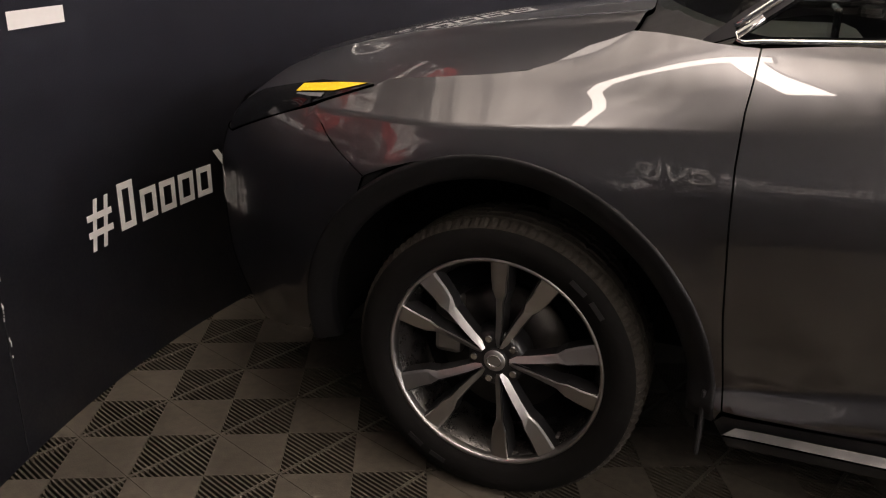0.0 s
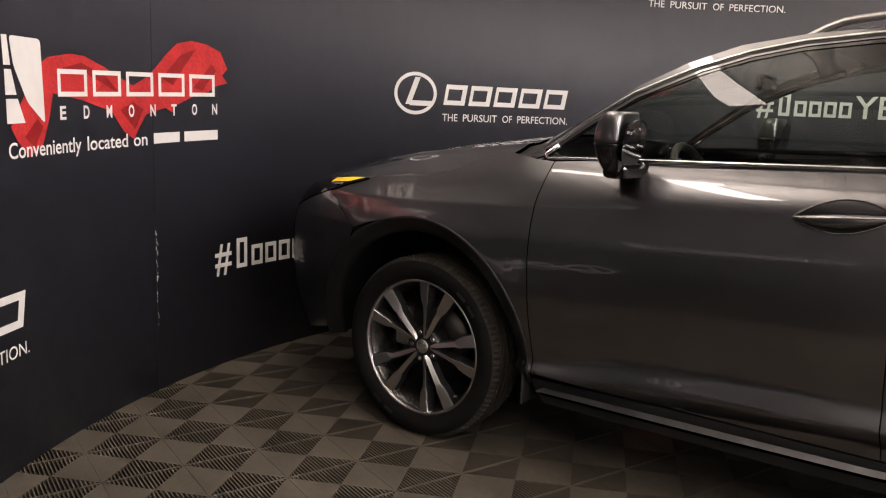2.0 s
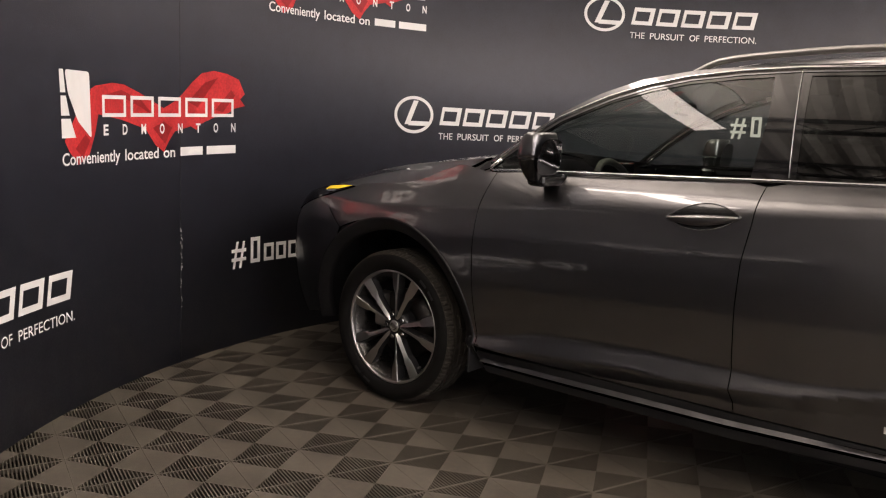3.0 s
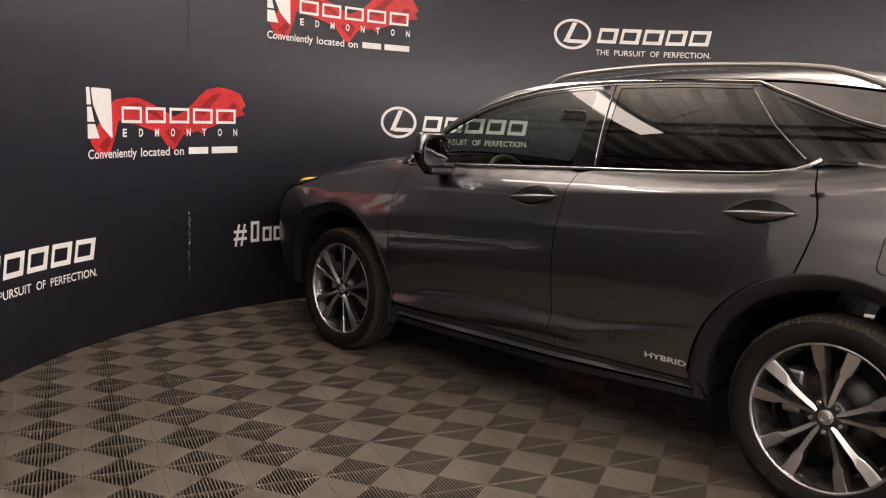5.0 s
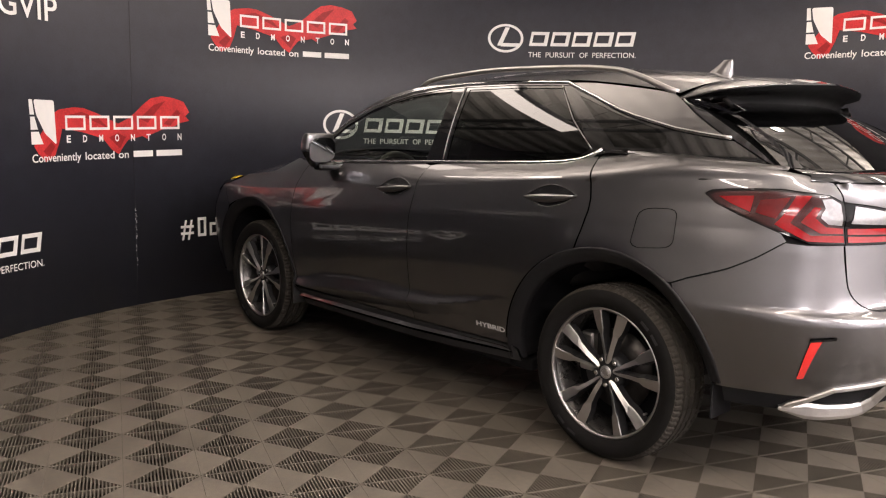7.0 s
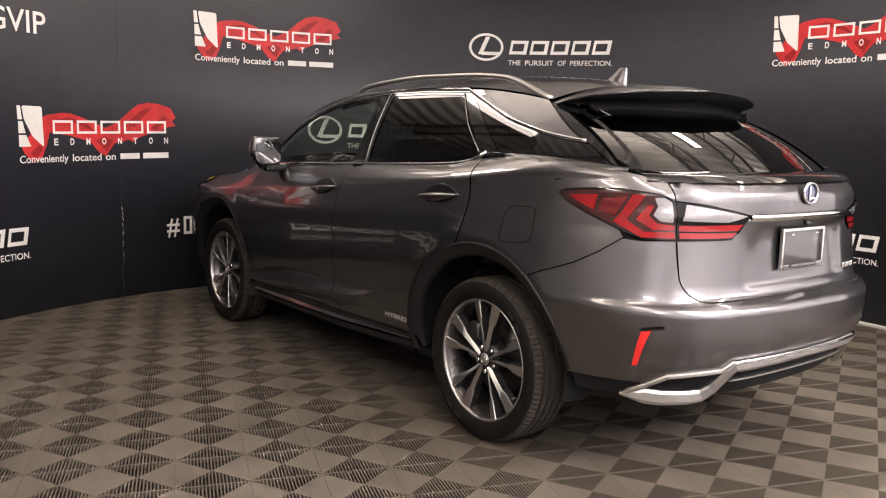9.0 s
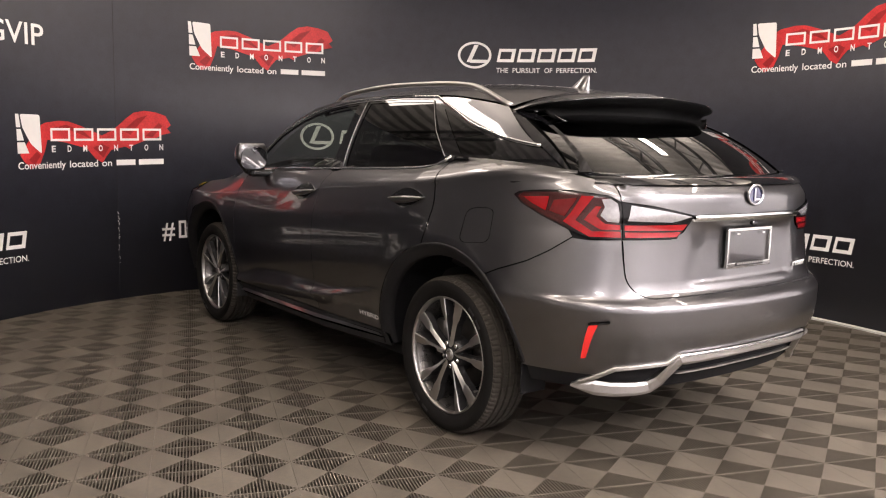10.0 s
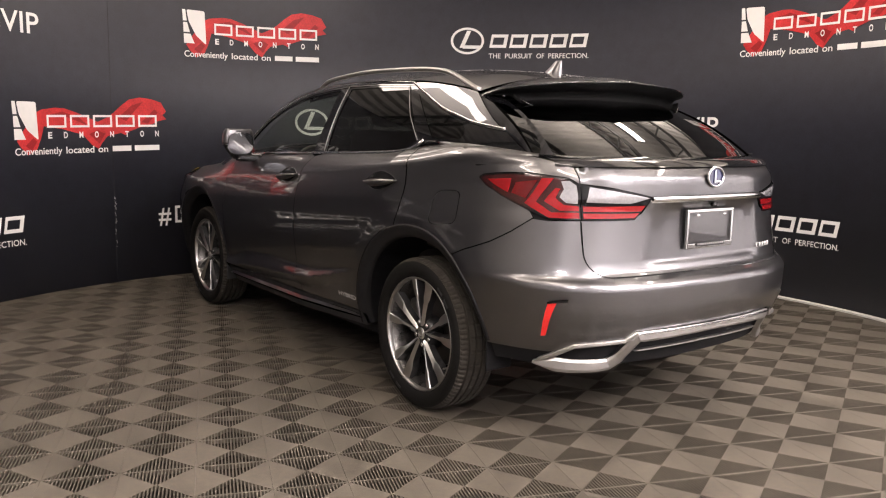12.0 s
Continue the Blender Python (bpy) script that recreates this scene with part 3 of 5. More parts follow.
def sill_ledge(x, z):
    p = skin(x, z)
    return (p[0], p[1] - 0.004 - 1.1 * max(0.0, 0.338 + 0.010 * (x - 0.6) - z), z)


sides("sill_ledge", ledge, sill_ledge, PAINT, ("grey sill ledge strip", ""), grid=0.02, flange=0.03)

# quarter panel
def u_at_y(y, z):
    """The unrolled length at which the tail's skin reaches y."""
    lo, hi = XR0, XR0 + SPAN
    for _ in range(30):
        mid = (lo + hi) / 2
        if -skin(mid, z)[1] > abs(y):
            lo = mid
        else:
            hi = mid
    return lo


def xz(pts, dz=0.0):
    return [(u_at(x, z), z + dz) for x, z in pts]


def xz_line(pts):
    return xz(dense(pts, 0.012, False))


def yz(pts, dz=0.0):
    return [(u_at_y(y, z), z + dz) for y, z in pts]


fuel = [(2.928, 1.049), (3.084, 1.057), (3.090, 0.911), (2.910, 0.893)]
fuel_u = rounded(xz(fuel), 0.035)
lamp_top = [(3.170, 1.118), (3.192, 1.130), (3.25, 1.137), (3.32, 1.142), (3.42, 1.145), (3.555, 1.130)]
lamp_low = [(3.526, 0.966), (3.441, 0.997), (3.303, 1.050), (3.212, 1.087)]
bumper_seam = [(3.106, 0.787), (3.165, 0.813), (3.295, 0.86), (3.385, 0.91), (3.46, 0.968)]
quarter = shifted(rear_edge, GAP) + [(u_at(x, z), z) for x, z in RA if z > 0.785 and 2.62 < x < 3.11]
quarter += xz(bumper_seam, 0.003) + xz(lamp_low[1:], -0.002) + xz(lamp_top, 0.004) + yz([(0.652, 1.112), (0.652, 1.172), (0.70, 1.197), (0.735, 1.212)])
quarter += [(u_at(x, 1.2), BELT(x) - 0.004) for x in np.linspace(3.38, 2.68, 12)]
side_panels("quarter_panel", quarter, holes=[fuel_u], grid=0.018)
mid = (sum(p[0] for p in fuel_u) / len(fuel_u), sum(p[1] for p in fuel_u) / len(fuel_u))
surface_patch("fuel_flap", [(mid[0] + (p[0] - mid[0]) * 0.965, mid[1] + (p[1] - mid[1]) * 0.965) for p in fuel_u], skin, PAINT, car, grid=0.02)
surface_patch("body_patch", [(mid[0] + (p[0] - mid[0]) * 0.999, mid[1] + (p[1] - mid[1]) * 0.999) for p in fuel_u], skin, PAINT, car, grid=0.02, mirror=True)

# rear bumper
UE = XR0 + SPAN
rb = xz(bumper_seam, -0.003) + xz([(3.517, 0.960)]) + yz([(0.654, 0.964)] + [(0.555 + 0.099 * math.cos(a), 0.84 - 0.101 * math.sin(a)) for a in np.linspace(0, math.pi / 2, 9)]) + [(UE, 0.743), (UE, 0.522)]
rb += yz([(0.447, 0.522), (0.494, 0.487), (0.60, 0.475)]) + xz([(3.623, 0.466), (3.56, 0.432), (3.45, 0.432), (3.28, 0.43), (3.285, 0.50)])
rb += [(u_at(x, z), z) for x, z in RA if 0.52 < z < 0.785 and x > 3.0][::-1]
surface_patch("rear_bumper", rb, skin, PAINT, car, grid=0.02, both=True)

# tailgate
gate = [(-0.555 - 0.094 * math.sin(a), 0.84 - 0.096 * math.cos(a)) for a in np.linspace(0, math.pi / 2, 9)] + [(-0.649, 0.964), (-0.461, 0.966), (-0.402, 0.992), (-0.374, 1.030), (-0.370, 1.062), (-0.55, 1.099), (-0.648, 1.112), (-0.648, 1.170), (-0.50, 1.193), (-0.33, 1.199)]
gate = gate + [(-y, z) for y, z in gate[::-1]]
surface_patch("tailgate", gate, tail, PAINT, car, grid=0.02)

# hood, windscreen, roof, rear glass
hood_side = curve_through([(-1.0, 0.575), (-0.85, 0.675), (-0.6, 0.755)] + [(x, -skin(u_at(x, z), z)[1]) for x, z in hood_edge] + [(0.20, 0.63), (0.24, 0.595)])
xs = list(np.linspace(-0.76, 0.22, 34))
hood_out = [(x, -(hood_side(x) - 0.002)) for x in xs] + [(0.235, -0.4), (0.215, -0.2), (0.21, 0), (0.215, 0.2), (0.235, 0.4)] + [(x, hood_side(x) - 0.002) for x in xs[::-1]]
surface_patch("hood", hood_out, hood, PAINT, car, grid=0.03)

COWL = lambda y: (0.18 + 0.27 * (abs(y) / 0.72) ** 2.2, y, 1.185 - 0.055 * (abs(y) / 0.72) ** 2)  # noqa: E731
HEAD = lambda y: (1.10 + 0.02 * (abs(y) / 0.57) ** 2, y * 0.80, ROOF_MID(1.10) - 0.045 * (abs(y) / 0.72) ** 2.2)  # noqa: E731
wind = [(-0.71, 0.0), (0.71, 0.0), (0.71, 1.0), (-0.71, 1.0)]
surface_patch("windscreen", [(a, b) for a, b in dense(wind, 0.1)], lambda y, v: loft(-y, v, COWL, HEAD, 0.035), GLASS_CLEAR, car, grid=0.06, flange=0)
# black cowl between hood and screen
V, F = [], []
for i, y in enumerate(np.linspace(-0.74, 0.74, 40)):
    c = COWL(y)
    hx = min(0.225, c[0] - 0.02)
    V += [(c[0] + 0.03, y, c[2] + 0.012), (hx - 0.02, y, hood(hx, y)[2] - 0.022)]
    if i:
        F.append((2 * i - 2, 2 * i - 1, 2 * i + 1, 2 * i))
mesh("cowl", V, F, BLACK_PLASTIC, car, True, "black plastic cowl under the windscreen")

roof_xs = list(np.linspace(1.06, 2.92, 30))
edge_y = curve_through([(1.0, 0.560), (1.3, 0.583), (1.8, 0.588), (2.4, 0.592), (2.7, 0.612), (2.95, 0.634)])
roof_out = [(x, -edge_y(x)) for x in roof_xs] + [(2.951, -0.4), (2.952, 0), (2.951, 0.4)] + [(x, edge_y(x)) for x in roof_xs[::-1]] + [(1.075, 0.3), (1.08, 0), (1.075, -0.3)]
surface_patch("roof", roof_out, roof, PAINT, car, grid=0.035)

# pillars and window openings
DLO_TOP = [(0.46, 1.140), (0.60, 1.245), (0.75, 1.345), (0.95, 1.435), (1.10, 1.484), (1.25, 1.516), (1.45, 1.538), (1.65, 1.549), (2.0, 1.551), (2.33, 1.540)]
roof_line = [(0.36, 1.105), (0.46, 1.185), (0.60, 1.287), (0.75, 1.388), (0.90, 1.465), (1.05, 1.520), (1.25, 1.556), (1.5, 1.574), (1.8, 1.580), (2.2, 1.570), (2.6, 1.535), (2.80, 1.508), (2.90, 1.488)]
SEAM_Z = curve_through([(2.90, 1.488), (2.93, 1.469), (3.03, 1.402), (3.132, 1.343), (3.21, 1.307), (3.355, 1.231), (3.46, 1.18)])
PILLAR_LOW = [(2.40, 1.514), (2.493, 1.482), (2.58, 1.449), (2.674, 1.415), (2.75, 1.393), (2.829, 1.375), (2.957, 1.345), (3.071, 1.327), (3.15, 1.317), (3.198, 1.3125)]
side_out = roof_line + [(x, SEAM_Z(x)) for x in np.linspace(2.93, 3.20, 10)] + PILLAR_LOW[::-1] + DLO_TOP[::-1]
sides("side_frame", side_out, glass_side, PAINT, grid=0.03, edge=0.02)
dlo = DLO_TOP + PILLAR_LOW + [(x, SEAM_Z(x)) for x in (3.21, 3.26, 3.31, 3.345)] + [(x, BELT(x) - 0.006) for x in np.linspace(3.34, 0.46, 40)]
# door glass and quarter glass, set in a black frame
g_in = -0.006
front_glass = DLO_TOP[:7] + [(1.565, 1.545), (1.585, 1.40), (1.575, BELT(1.575) + 0.012)] + [(x, BELT(x) + 0.012) for x in np.linspace(1.5, 0.50, 14)]
rear_glass = [(1.665, 1.549), (2.0, 1.551), (2.30, 1.541), (2.40, 1.45), (2.50, 1.36), (2.585, 1.262), (2.53, 1.222)] + [(x, BELT(x) + 0.012) for x in np.linspace(2.46, 1.70, 12)]
quarter_glass = [(2.405, 1.500), (2.493, 1.470), (2.60, 1.432), (2.70, 1.398), (2.80, 1.372), (2.885, 1.350), (2.925, 1.325), (2.94, 1.295), (2.925, 1.274)] + [(x, BELT(x) + 0.016) for x in np.linspace(2.88, 2.70, 6)]
sides("front_window", front_glass, glass_side, GLASS_CLEAR, lift=g_in, flange=0, grid=0.05)
sides("rear_window", rear_glass, glass_side, GLASS_DARK, lift=g_in, flange=0, grid=0.05)
sides("quarter_window", quarter_glass, glass_side, GLASS_DARK, lift=g_in, flange=0, grid=0.05)
frame_holes = []
for g in (front_glass, rear_glass, quarter_glass):
    cx, cz = sum(p[0] for p in g) / len(g), sum(p[1] for p in g) / len(g)
    frame_holes.append([(cx + (p[0] - cx) * 0.975, cz + (p[1] - cz) * 0.955) for p in g])
sides("window_frame", dlo, glass_side, BLACK_GLOSS, ("gloss black window surround", ""), holes=frame_holes, lift=-0.003, flange=0.006, grid=0.04)


def side_path(pts, lift, mirror):
    out = []
    for x, z in pts:
        p = Vector(glass_side(x, z)) + Vector((0, -0.91, 0.41)) * lift
        out.append((p.x, -p.y if mirror else p.y, p.z))
    return out


belt_pts = [(x, BELT(x) + 0.003) for x in np.linspace(0.50, 2.56, 40)] + [(2.61, 1.238), (2.645, 1.262)]
nose = [(0.62, 1.262), (0.56, 1.218), (0.50, 1.172), (0.455, 1.138), (0.452, 1.126), (0.47, 1.122)]
for mirror in (False, True):
    tube("belt_moulding", side_path(nose[2:] + belt_pts, 0.004, mirror), 0.008, CHROME, car, 8, flat=(0.6, 1.0), label="chrome belt moulding")
    top_pts = [(x - 0.012, z + 0.012) for x, z in DLO_TOP] + [(x, z + 0.006) for x, z in PILLAR_LOW]
    tube("window_moulding", side_path(dense(top_pts, 0.04, False), 0.003, mirror), 0.0085, CHROME, car, 8, flat=(0.6, 1.0), label="chrome window moulding")

# painted shoulder between the quarter panel and the rear pillar
for mirror in (1, -1):
    V, F = [], []
    for i, x in enumerate(np.linspace(2.66, 3.44, 24)):
        u = u_at(x, 1.2)
        a, b = Vector(skin(u, BELT(x) - 0.008)), Vector(glass_side(x, BELT(x) + 0.004))
        c = a.lerp(b, 0.5) + Vector((0, -0.003, 0.008))
        V += [(p.x, p.y * mirror, p.z) for p in (a, c, b)]
        if i:
            k = 3 * (i - 1)
            q = [(k, k + 3, k + 4, k + 1), (k + 1, k + 4, k + 5, k + 2)]
            F += q if mirror > 0 else [f[::-1] for f in q]
    mesh("shoulder_cap", V, F, PAINT, car, True)

# upright window edges
for mirror in (False, True):
    tube("pillar_moulding", side_path(dense([(1.642, 1.550), (1.655, 1.45), (1.688, 1.185)], 0.05, False), 0.001, mirror), 0.0034, SATIN, car, 6, flat=(0.5, 1.0), label="thin bright door frame edge")
    tube("pillar_moulding", side_path(dense([(2.290, 1.537), (2.436, 1.383), (2.586, 1.262)], 0.05, False), 0.001, mirror), 0.0034, SATIN, car, 6, flat=(0.5, 1.0), label="thin bright door frame edge")

# tail glass under the roof spoiler
LOWG = lambda y: (3.585 - 0.165 * (abs(y) / 0.72) ** 2.2, y, 1.212 + 0.006 * (abs(y) / 0.72) ** 2)  # noqa: E731
HIGHG = lambda y: (3.02 - 0.06 * (abs(y) / 0.72) ** 2, y * 0.845, 1.505 - 0.045 * (abs(y) / 0.72) ** 2)  # noqa: E731
surface_patch("rear_screen", [(-0.735, 0.0), (0.735, 0.0), (0.735, 1.0), (-0.735, 1.0)], lambda y, v: loft(y, v, LOWG, HIGHG, 0.03), GLASS_DARK, car, grid=0.06, flange=0)
for mirror in (1, -1):
    V, F = [], []
    for i, v in enumerate(np.linspace(0, 1.06, 16)):
        b = Vector(loft(-0.665, v, LOWG, HIGHG, 0.03))
        x = 3.40 - (3.40 - 2.93) * min(1.0, v)
        a = Vector(glass_side(x, SEAM_Z(x)))
        c = a.lerp(b, 0.45) + Vector((0.003, -0.002, 0.003))
        for p in (a, c, b):
            V.append((p.x + 0.004, p.y * mirror, p.z + 0.004))
        if i:
            k = 3 * (i - 1)
            q = [(k + j, k + j + 1, k + j + 4, k + j + 3) for j in range(2)]
            F += q if mirror > 0 else [f[::-1] for f in q]
    mesh("screen_edge", V, F, BLACK_GLOSS, car, True, "gloss black rear screen edge")

# tail shelf above the gate
V, F = [], []
for i, y in enumerate(np.linspace(-0.70, 0.70, 50)):
    g = LOWG(y)
    t = tail(y, 1.19)
    V += [(g[0] - 0.01, y, g[2] + 0.002), (t[0] - 0.03, y, 1.207), (t[0] + 0.004, y, 1.200), (tail(y, 1.17)[0] + 0.002, y, 1.178)]
    if i:
        k = 4 * (i - 1)
        F += [(k, k + 1, k + 5, k + 4), (k + 1, k + 2, k + 6, k + 5), (k + 2, k + 3, k + 7, k + 6)]
mesh("tail_lip", V, F, BLACK_GLOSS, car, True, "gloss black lip under the rear screen")

def recalculated(ob):
    bm = bmesh.new()
    bm.from_mesh(ob.data)
    bmesh.ops.remove_doubles(bm, verts=bm.verts, dist=1e-5)
    bmesh.ops.recalc_face_normals(bm, faces=bm.faces)
    bm.to_mesh(ob.data)
    bm.free()
    return ob


# roof spoiler: painted top, gloss lip, black underside that falls back to the screen
SP_X = curve_through([(0.0, 3.255), (0.35, 3.21), (0.50, 3.155), (0.57, 3.10), (0.605, 3.03), (0.632, 2.925)])
SP_Z = curve_through([(0.0, 1.552), (0.35, 1.537), (0.50, 1.522), (0.57, 1.511), (0.605, 1.498), (0.632, 1.470)])
SP_Y = [0.632 * math.sin(a) for a in np.linspace(-math.pi / 2, math.pi / 2, 61)]
V, F = [], []
for i, y in enumerate(SP_Y):
    a = abs(y)
    fx = 2.955 - 0.035 * (a / 0.632) ** 5
    fz = roof(min(fx, 2.95), a)[2] - 0.10 * max(0, fx - 2.95) - 0.016 * (a / 0.632) ** 8
    for j in range(6):
        f = j / 5
        V.append((fx + (SP_X(a) - fx) * f, y, fz + (SP_Z(a) - fz) * f + 0.010 * math.sin(math.pi * f) * (1 - (a / 0.632) ** 4)))
    if i:
        k = 6 * (i - 1)
        F += [(k + j, k + j + 1, k + j + 7, k + j + 6) for j in range(5)]
recalculated(mesh("roof_spoiler", V, F, PAINT, car, True))
V, F, LIP = [], [], []
for i, y in enumerate(SP_Y):
    a = abs(y) / 0.632
    tip = Vector((SP_X(abs(y)), y, SP_Z(abs(y))))
    low = Vector((3.245 - 0.17 * a ** 2.2, 0.90 * y, 1.392 + 0.012 * a ** 2 + 0.070 * a ** 9))
    fwd = Vector((0.12 * (1 - a ** 6), 0, 0))
    drop = 0.016 * (1 - 0.6 * a ** 8)
    LIP.append((tip.x + 0.001, y, tip.z - 0.004))
    V += [tuple(tip + Vector((0.002, 0, -0.001))), tuple(tip + Vector((0.001, 0, -drop))), tuple(tip * 0.75 + low * 0.25 - fwd * 0.6), tuple(tip * 0.45 + low * 0.55 - fwd * 0.9), tuple(tip * 0.15 + low * 0.85 - fwd * 0.45), tuple(low + Vector((0.006, 0, 0.004))), tuple(low + Vector((-0.01, 0, -0.006)))]
    if i:
        k = 7 * (i - 1)
        F += [(k + j, k + j + 1, k + j + 8, k + j + 7) for j in range(6)]
tube("spoiler_lip", LIP, 0.0045, BLACK_GLOSS, car, 8, label="glossy rear lip of the spoiler")
recalculated(mesh("spoiler_underside", V, F, SPOILER_BLACK, car, True, "black spoiler underside"))
LOW_EDGE = [(V[7 * i + 5][0] + 0.004, V[7 * i + 5][1], V[7 * i + 5][2]) for i in range(6, len(SP_Y) - 6)]
tube("underside_edge", LOW_EDGE, 0.004, BLACK_GLOSS, car, 8, label="thin glossy edge under the spoiler")
# chrome beads added for the highlight where the underside begins
for m in (1, -1):
    part("spoiler_end_glint", boxes([((3.02, m * 0.575, 1.474), (0.016, 0.016, 0.018), 0)], 0.005), CHROME, car, "chrome bead standing for the highlight at the spoiler end")

# roof rails
for m in (1, -1):
    path = []
    for i, x in enumerate(np.linspace(1.16, 2.90, 40)):
        f = min(1, (x - 1.16) / 0.20, (2.90 - x) / 0.34)
        lift = 0.056 * sstep(0, 1, f) ** 0.8 - 0.004
        y = edge_y(x) - 0.012
        path.append((x, -m * y, roof(x, y)[2] + lift))
    tube("roof_rail", path, 0.015, SATIN, car, 10, flat=(1.0, 0.85), label="satin silver roof rail")

# aerial fin
V, F = [], []
for i, t in enumerate(np.linspace(0, 1, 9)):
    w = 0.028 * (1 - 0.80 * t)
    x0, x1 = 2.635 + 0.105 * t ** 0.8, 2.79 - 0.006 * t
    z = roof(2.72, 0)[2] - 0.01 + 0.070 * t
    for k in range(10):
        a = 2 * math.pi * k / 10
        V.append(((x0 + x1) / 2 + (x1 - x0) / 2 * math.cos(a), w * math.sin(a), z))
    if i:
        F += [((i - 1) * 10 + k, (i - 1) * 10 + (k + 1) % 10, i * 10 + (k + 1) % 10, i * 10 + k) for k in range(10)]
F.append(tuple(range(80, 90)))
mesh("aerial_fin", V, F, PAINT, car, True)


# ---- wheels ----
def lathe(profile, n, axis_y=True, notch=None):
    """A ring turned about the y axis: profile of (radius, y)."""
    V, F = [], []
    m = len(profile)
    for i in range(n):
        a = 2 * math.pi * i / n
        for j, (r, y) in enumerate(profile):
            rr = r - (notch(i, j) if notch else 0)
            V.append((rr * math.sin(a), y, rr * math.cos(a)))
    for i in range(n):
        for j in range(m - 1):
            a, b = i * m + j, ((i + 1) % n) * m + j
            F.append((a, a + 1, b + 1, b))
    return V, F


def build_wheel(parent, spin):
    """One wheel about its own axle, its outer face towards -y."""
    w = new("wheel")
    w.parent = parent
    R, RIM = 0.361, 0.270
    prof = [(RIM - 0.004, -0.088), (RIM + 0.006, -0.098), (RIM + 0.022, -0.106), (RIM + 0.042, -0.112), (RIM + 0.058, -0.110), (R - 0.022, -0.104), (R - 0.017, -0.100)]
    tread = [(R - 0.017, -0.100), (R - 0.010, -0.094), (R - 0.003, -0.080)]
    for c in (-0.056, -0.019, 0.019, 0.056):
        tread += [(R, c - 0.012), (R - 0.010, c - 0.010), (R - 0.010, c - 0.001), (R, c + 0.001)]
    tread += [(R - 0.003, 0.080), (R - 0.014, 0.097)]
    back = [(R - 0.014, 0.097), (R - 0.022, 0.103), (RIM + 0.050, 0.112), (RIM + 0.006, 0.098), (RIM - 0.004, 0.088)]

    def notch(i, j):
        return 0.0045 if i % 3 == 0 and j in (1, 2, 3, 18, 19) else 0.004 if i % 8 == 2 and 6 < j < 16 else 0.0

    V, F = lathe(prof, 128)
    tyre = recalculated(mesh("tyre", V, F, RUBBER, w, True, "black road tyre with worn tread"))
    V, F = lathe(back, 96)
    recalculated(mesh("inner_sidewall", V, F, RUBBER, tyre, True))
    V, F = lathe(tread, 288, notch=notch)
    recalculated(mesh("tread", V, F, TREAD, tyre, False, "dusty brown tread blocks"))
    # moulded marks on the sidewall, as plain bars
    mark = None
    for a in (40, 52, 205, 218):
        if mark is None:
            ob = part("sidewall_mark", boxes([((0, -0.1115, RIM + 0.040), (0.045, 0.002, 0.012), 0)]), BLACK_PLASTIC, tyre)
            mark = ob.data
        else:
            ob = new("sidewall_mark", mark)
            ob.parent = tyre
        ob.rotation_euler = (0, radians(a), 0)
    rim = [(RIM - 0.012, -0.070), (RIM - 0.010, -0.088), (RIM - 0.004, -0.096), (RIM + 0.001, -0.093), (RIM + 0.002, -0.086)]
    V, F = lathe(rim, 96)
    recalculated(mesh("rim_lip", V, F, MACHINED, w, True, "machined rim lip"))
    V, F = lathe([(RIM - 0.012, -0.072), (RIM - 0.030, -0.04), (RIM - 0.036, 0.06), (RIM - 0.02, 0.09)], 96)
    recalculated(mesh("barrel", V, F, BARREL, w, True, "satin grey wheel barrel"))

    # ten spokes in five pairs
    def spoke(sign, layer):
        if layer == 0:
            st = [(0.038, 0.0050, 0.0), (0.075, 0.0056, 0.0), (0.12, 0.0062, 0.0), (0.162, 0.0075, 0.0), (0.186, 0.0150, 0.0), (0.215, 0.0168, 0.0), (RIM - 0.010, 0.0200, 0.0)]
        else:
            st = [(0.045, 0.0085, 0.004), (0.10, 0.0095, 0.004), (0.158, 0.0115, 0.004), (0.186, 0.0190, 0.004), (RIM - 0.012, 0.0245, 0.004)]
        V, F = [], []
        for r, half, back in st:
            g = max(0.0, (r - 0.04) / (RIM - 0.052))
            mid_a = radians(sign * (9.0 + 4.8 * min(1, g * 1.25)))
            y = -0.070 - 0.015 * g ** 0.8 + back
            lean = 0.004 * sign
            for s in (-1, 1):
                a = mid_a + s * half / r * (1.0 if r > 0.06 else 0.8)
                V.append((r * math.sin(a), y + lean * s, r * math.cos(a)))
            for s in (-1, 1):
                a = mid_a + s * (half * 1.15 + 0.003) / r * (1.0 if r > 0.06 else 0.8)
                V.append((r * math.sin(a), y + (0.007 if layer == 0 else 0.034), r * math.cos(a)))
        for i in range(len(st) - 1):
            k = 4 * i
            F += [(k, k + 1, k + 5, k + 4), (k + 1, k + 3, k + 7, k + 5), (k + 3, k + 2, k + 6, k + 7), (k + 2, k, k + 4, k + 6)]
        F += [(0, 2, 3, 1), (4 * len(st) - 4, 4 * len(st) - 3, 4 * len(st) - 1, 4 * len(st) - 2)]
        return V, F

    data = {}
    for pair in range(5):
        for sign in (-1, 1):
            for layer, (nm, mt) in enumerate((("spoke", MACHINED), ("spoke_back", GUNMETAL))):
                if (sign, layer) not in data:
                    V, F = spoke(sign, layer)
                    ob = recalculated(mesh(nm, V, F, mt, w, False))
                    data[sign, layer] = ob.data
                else:
                    ob = new(nm, data[sign, layer])
                    ob.parent = w
                ob.rotation_euler = (0, radians(72 * pair + spin), 0)
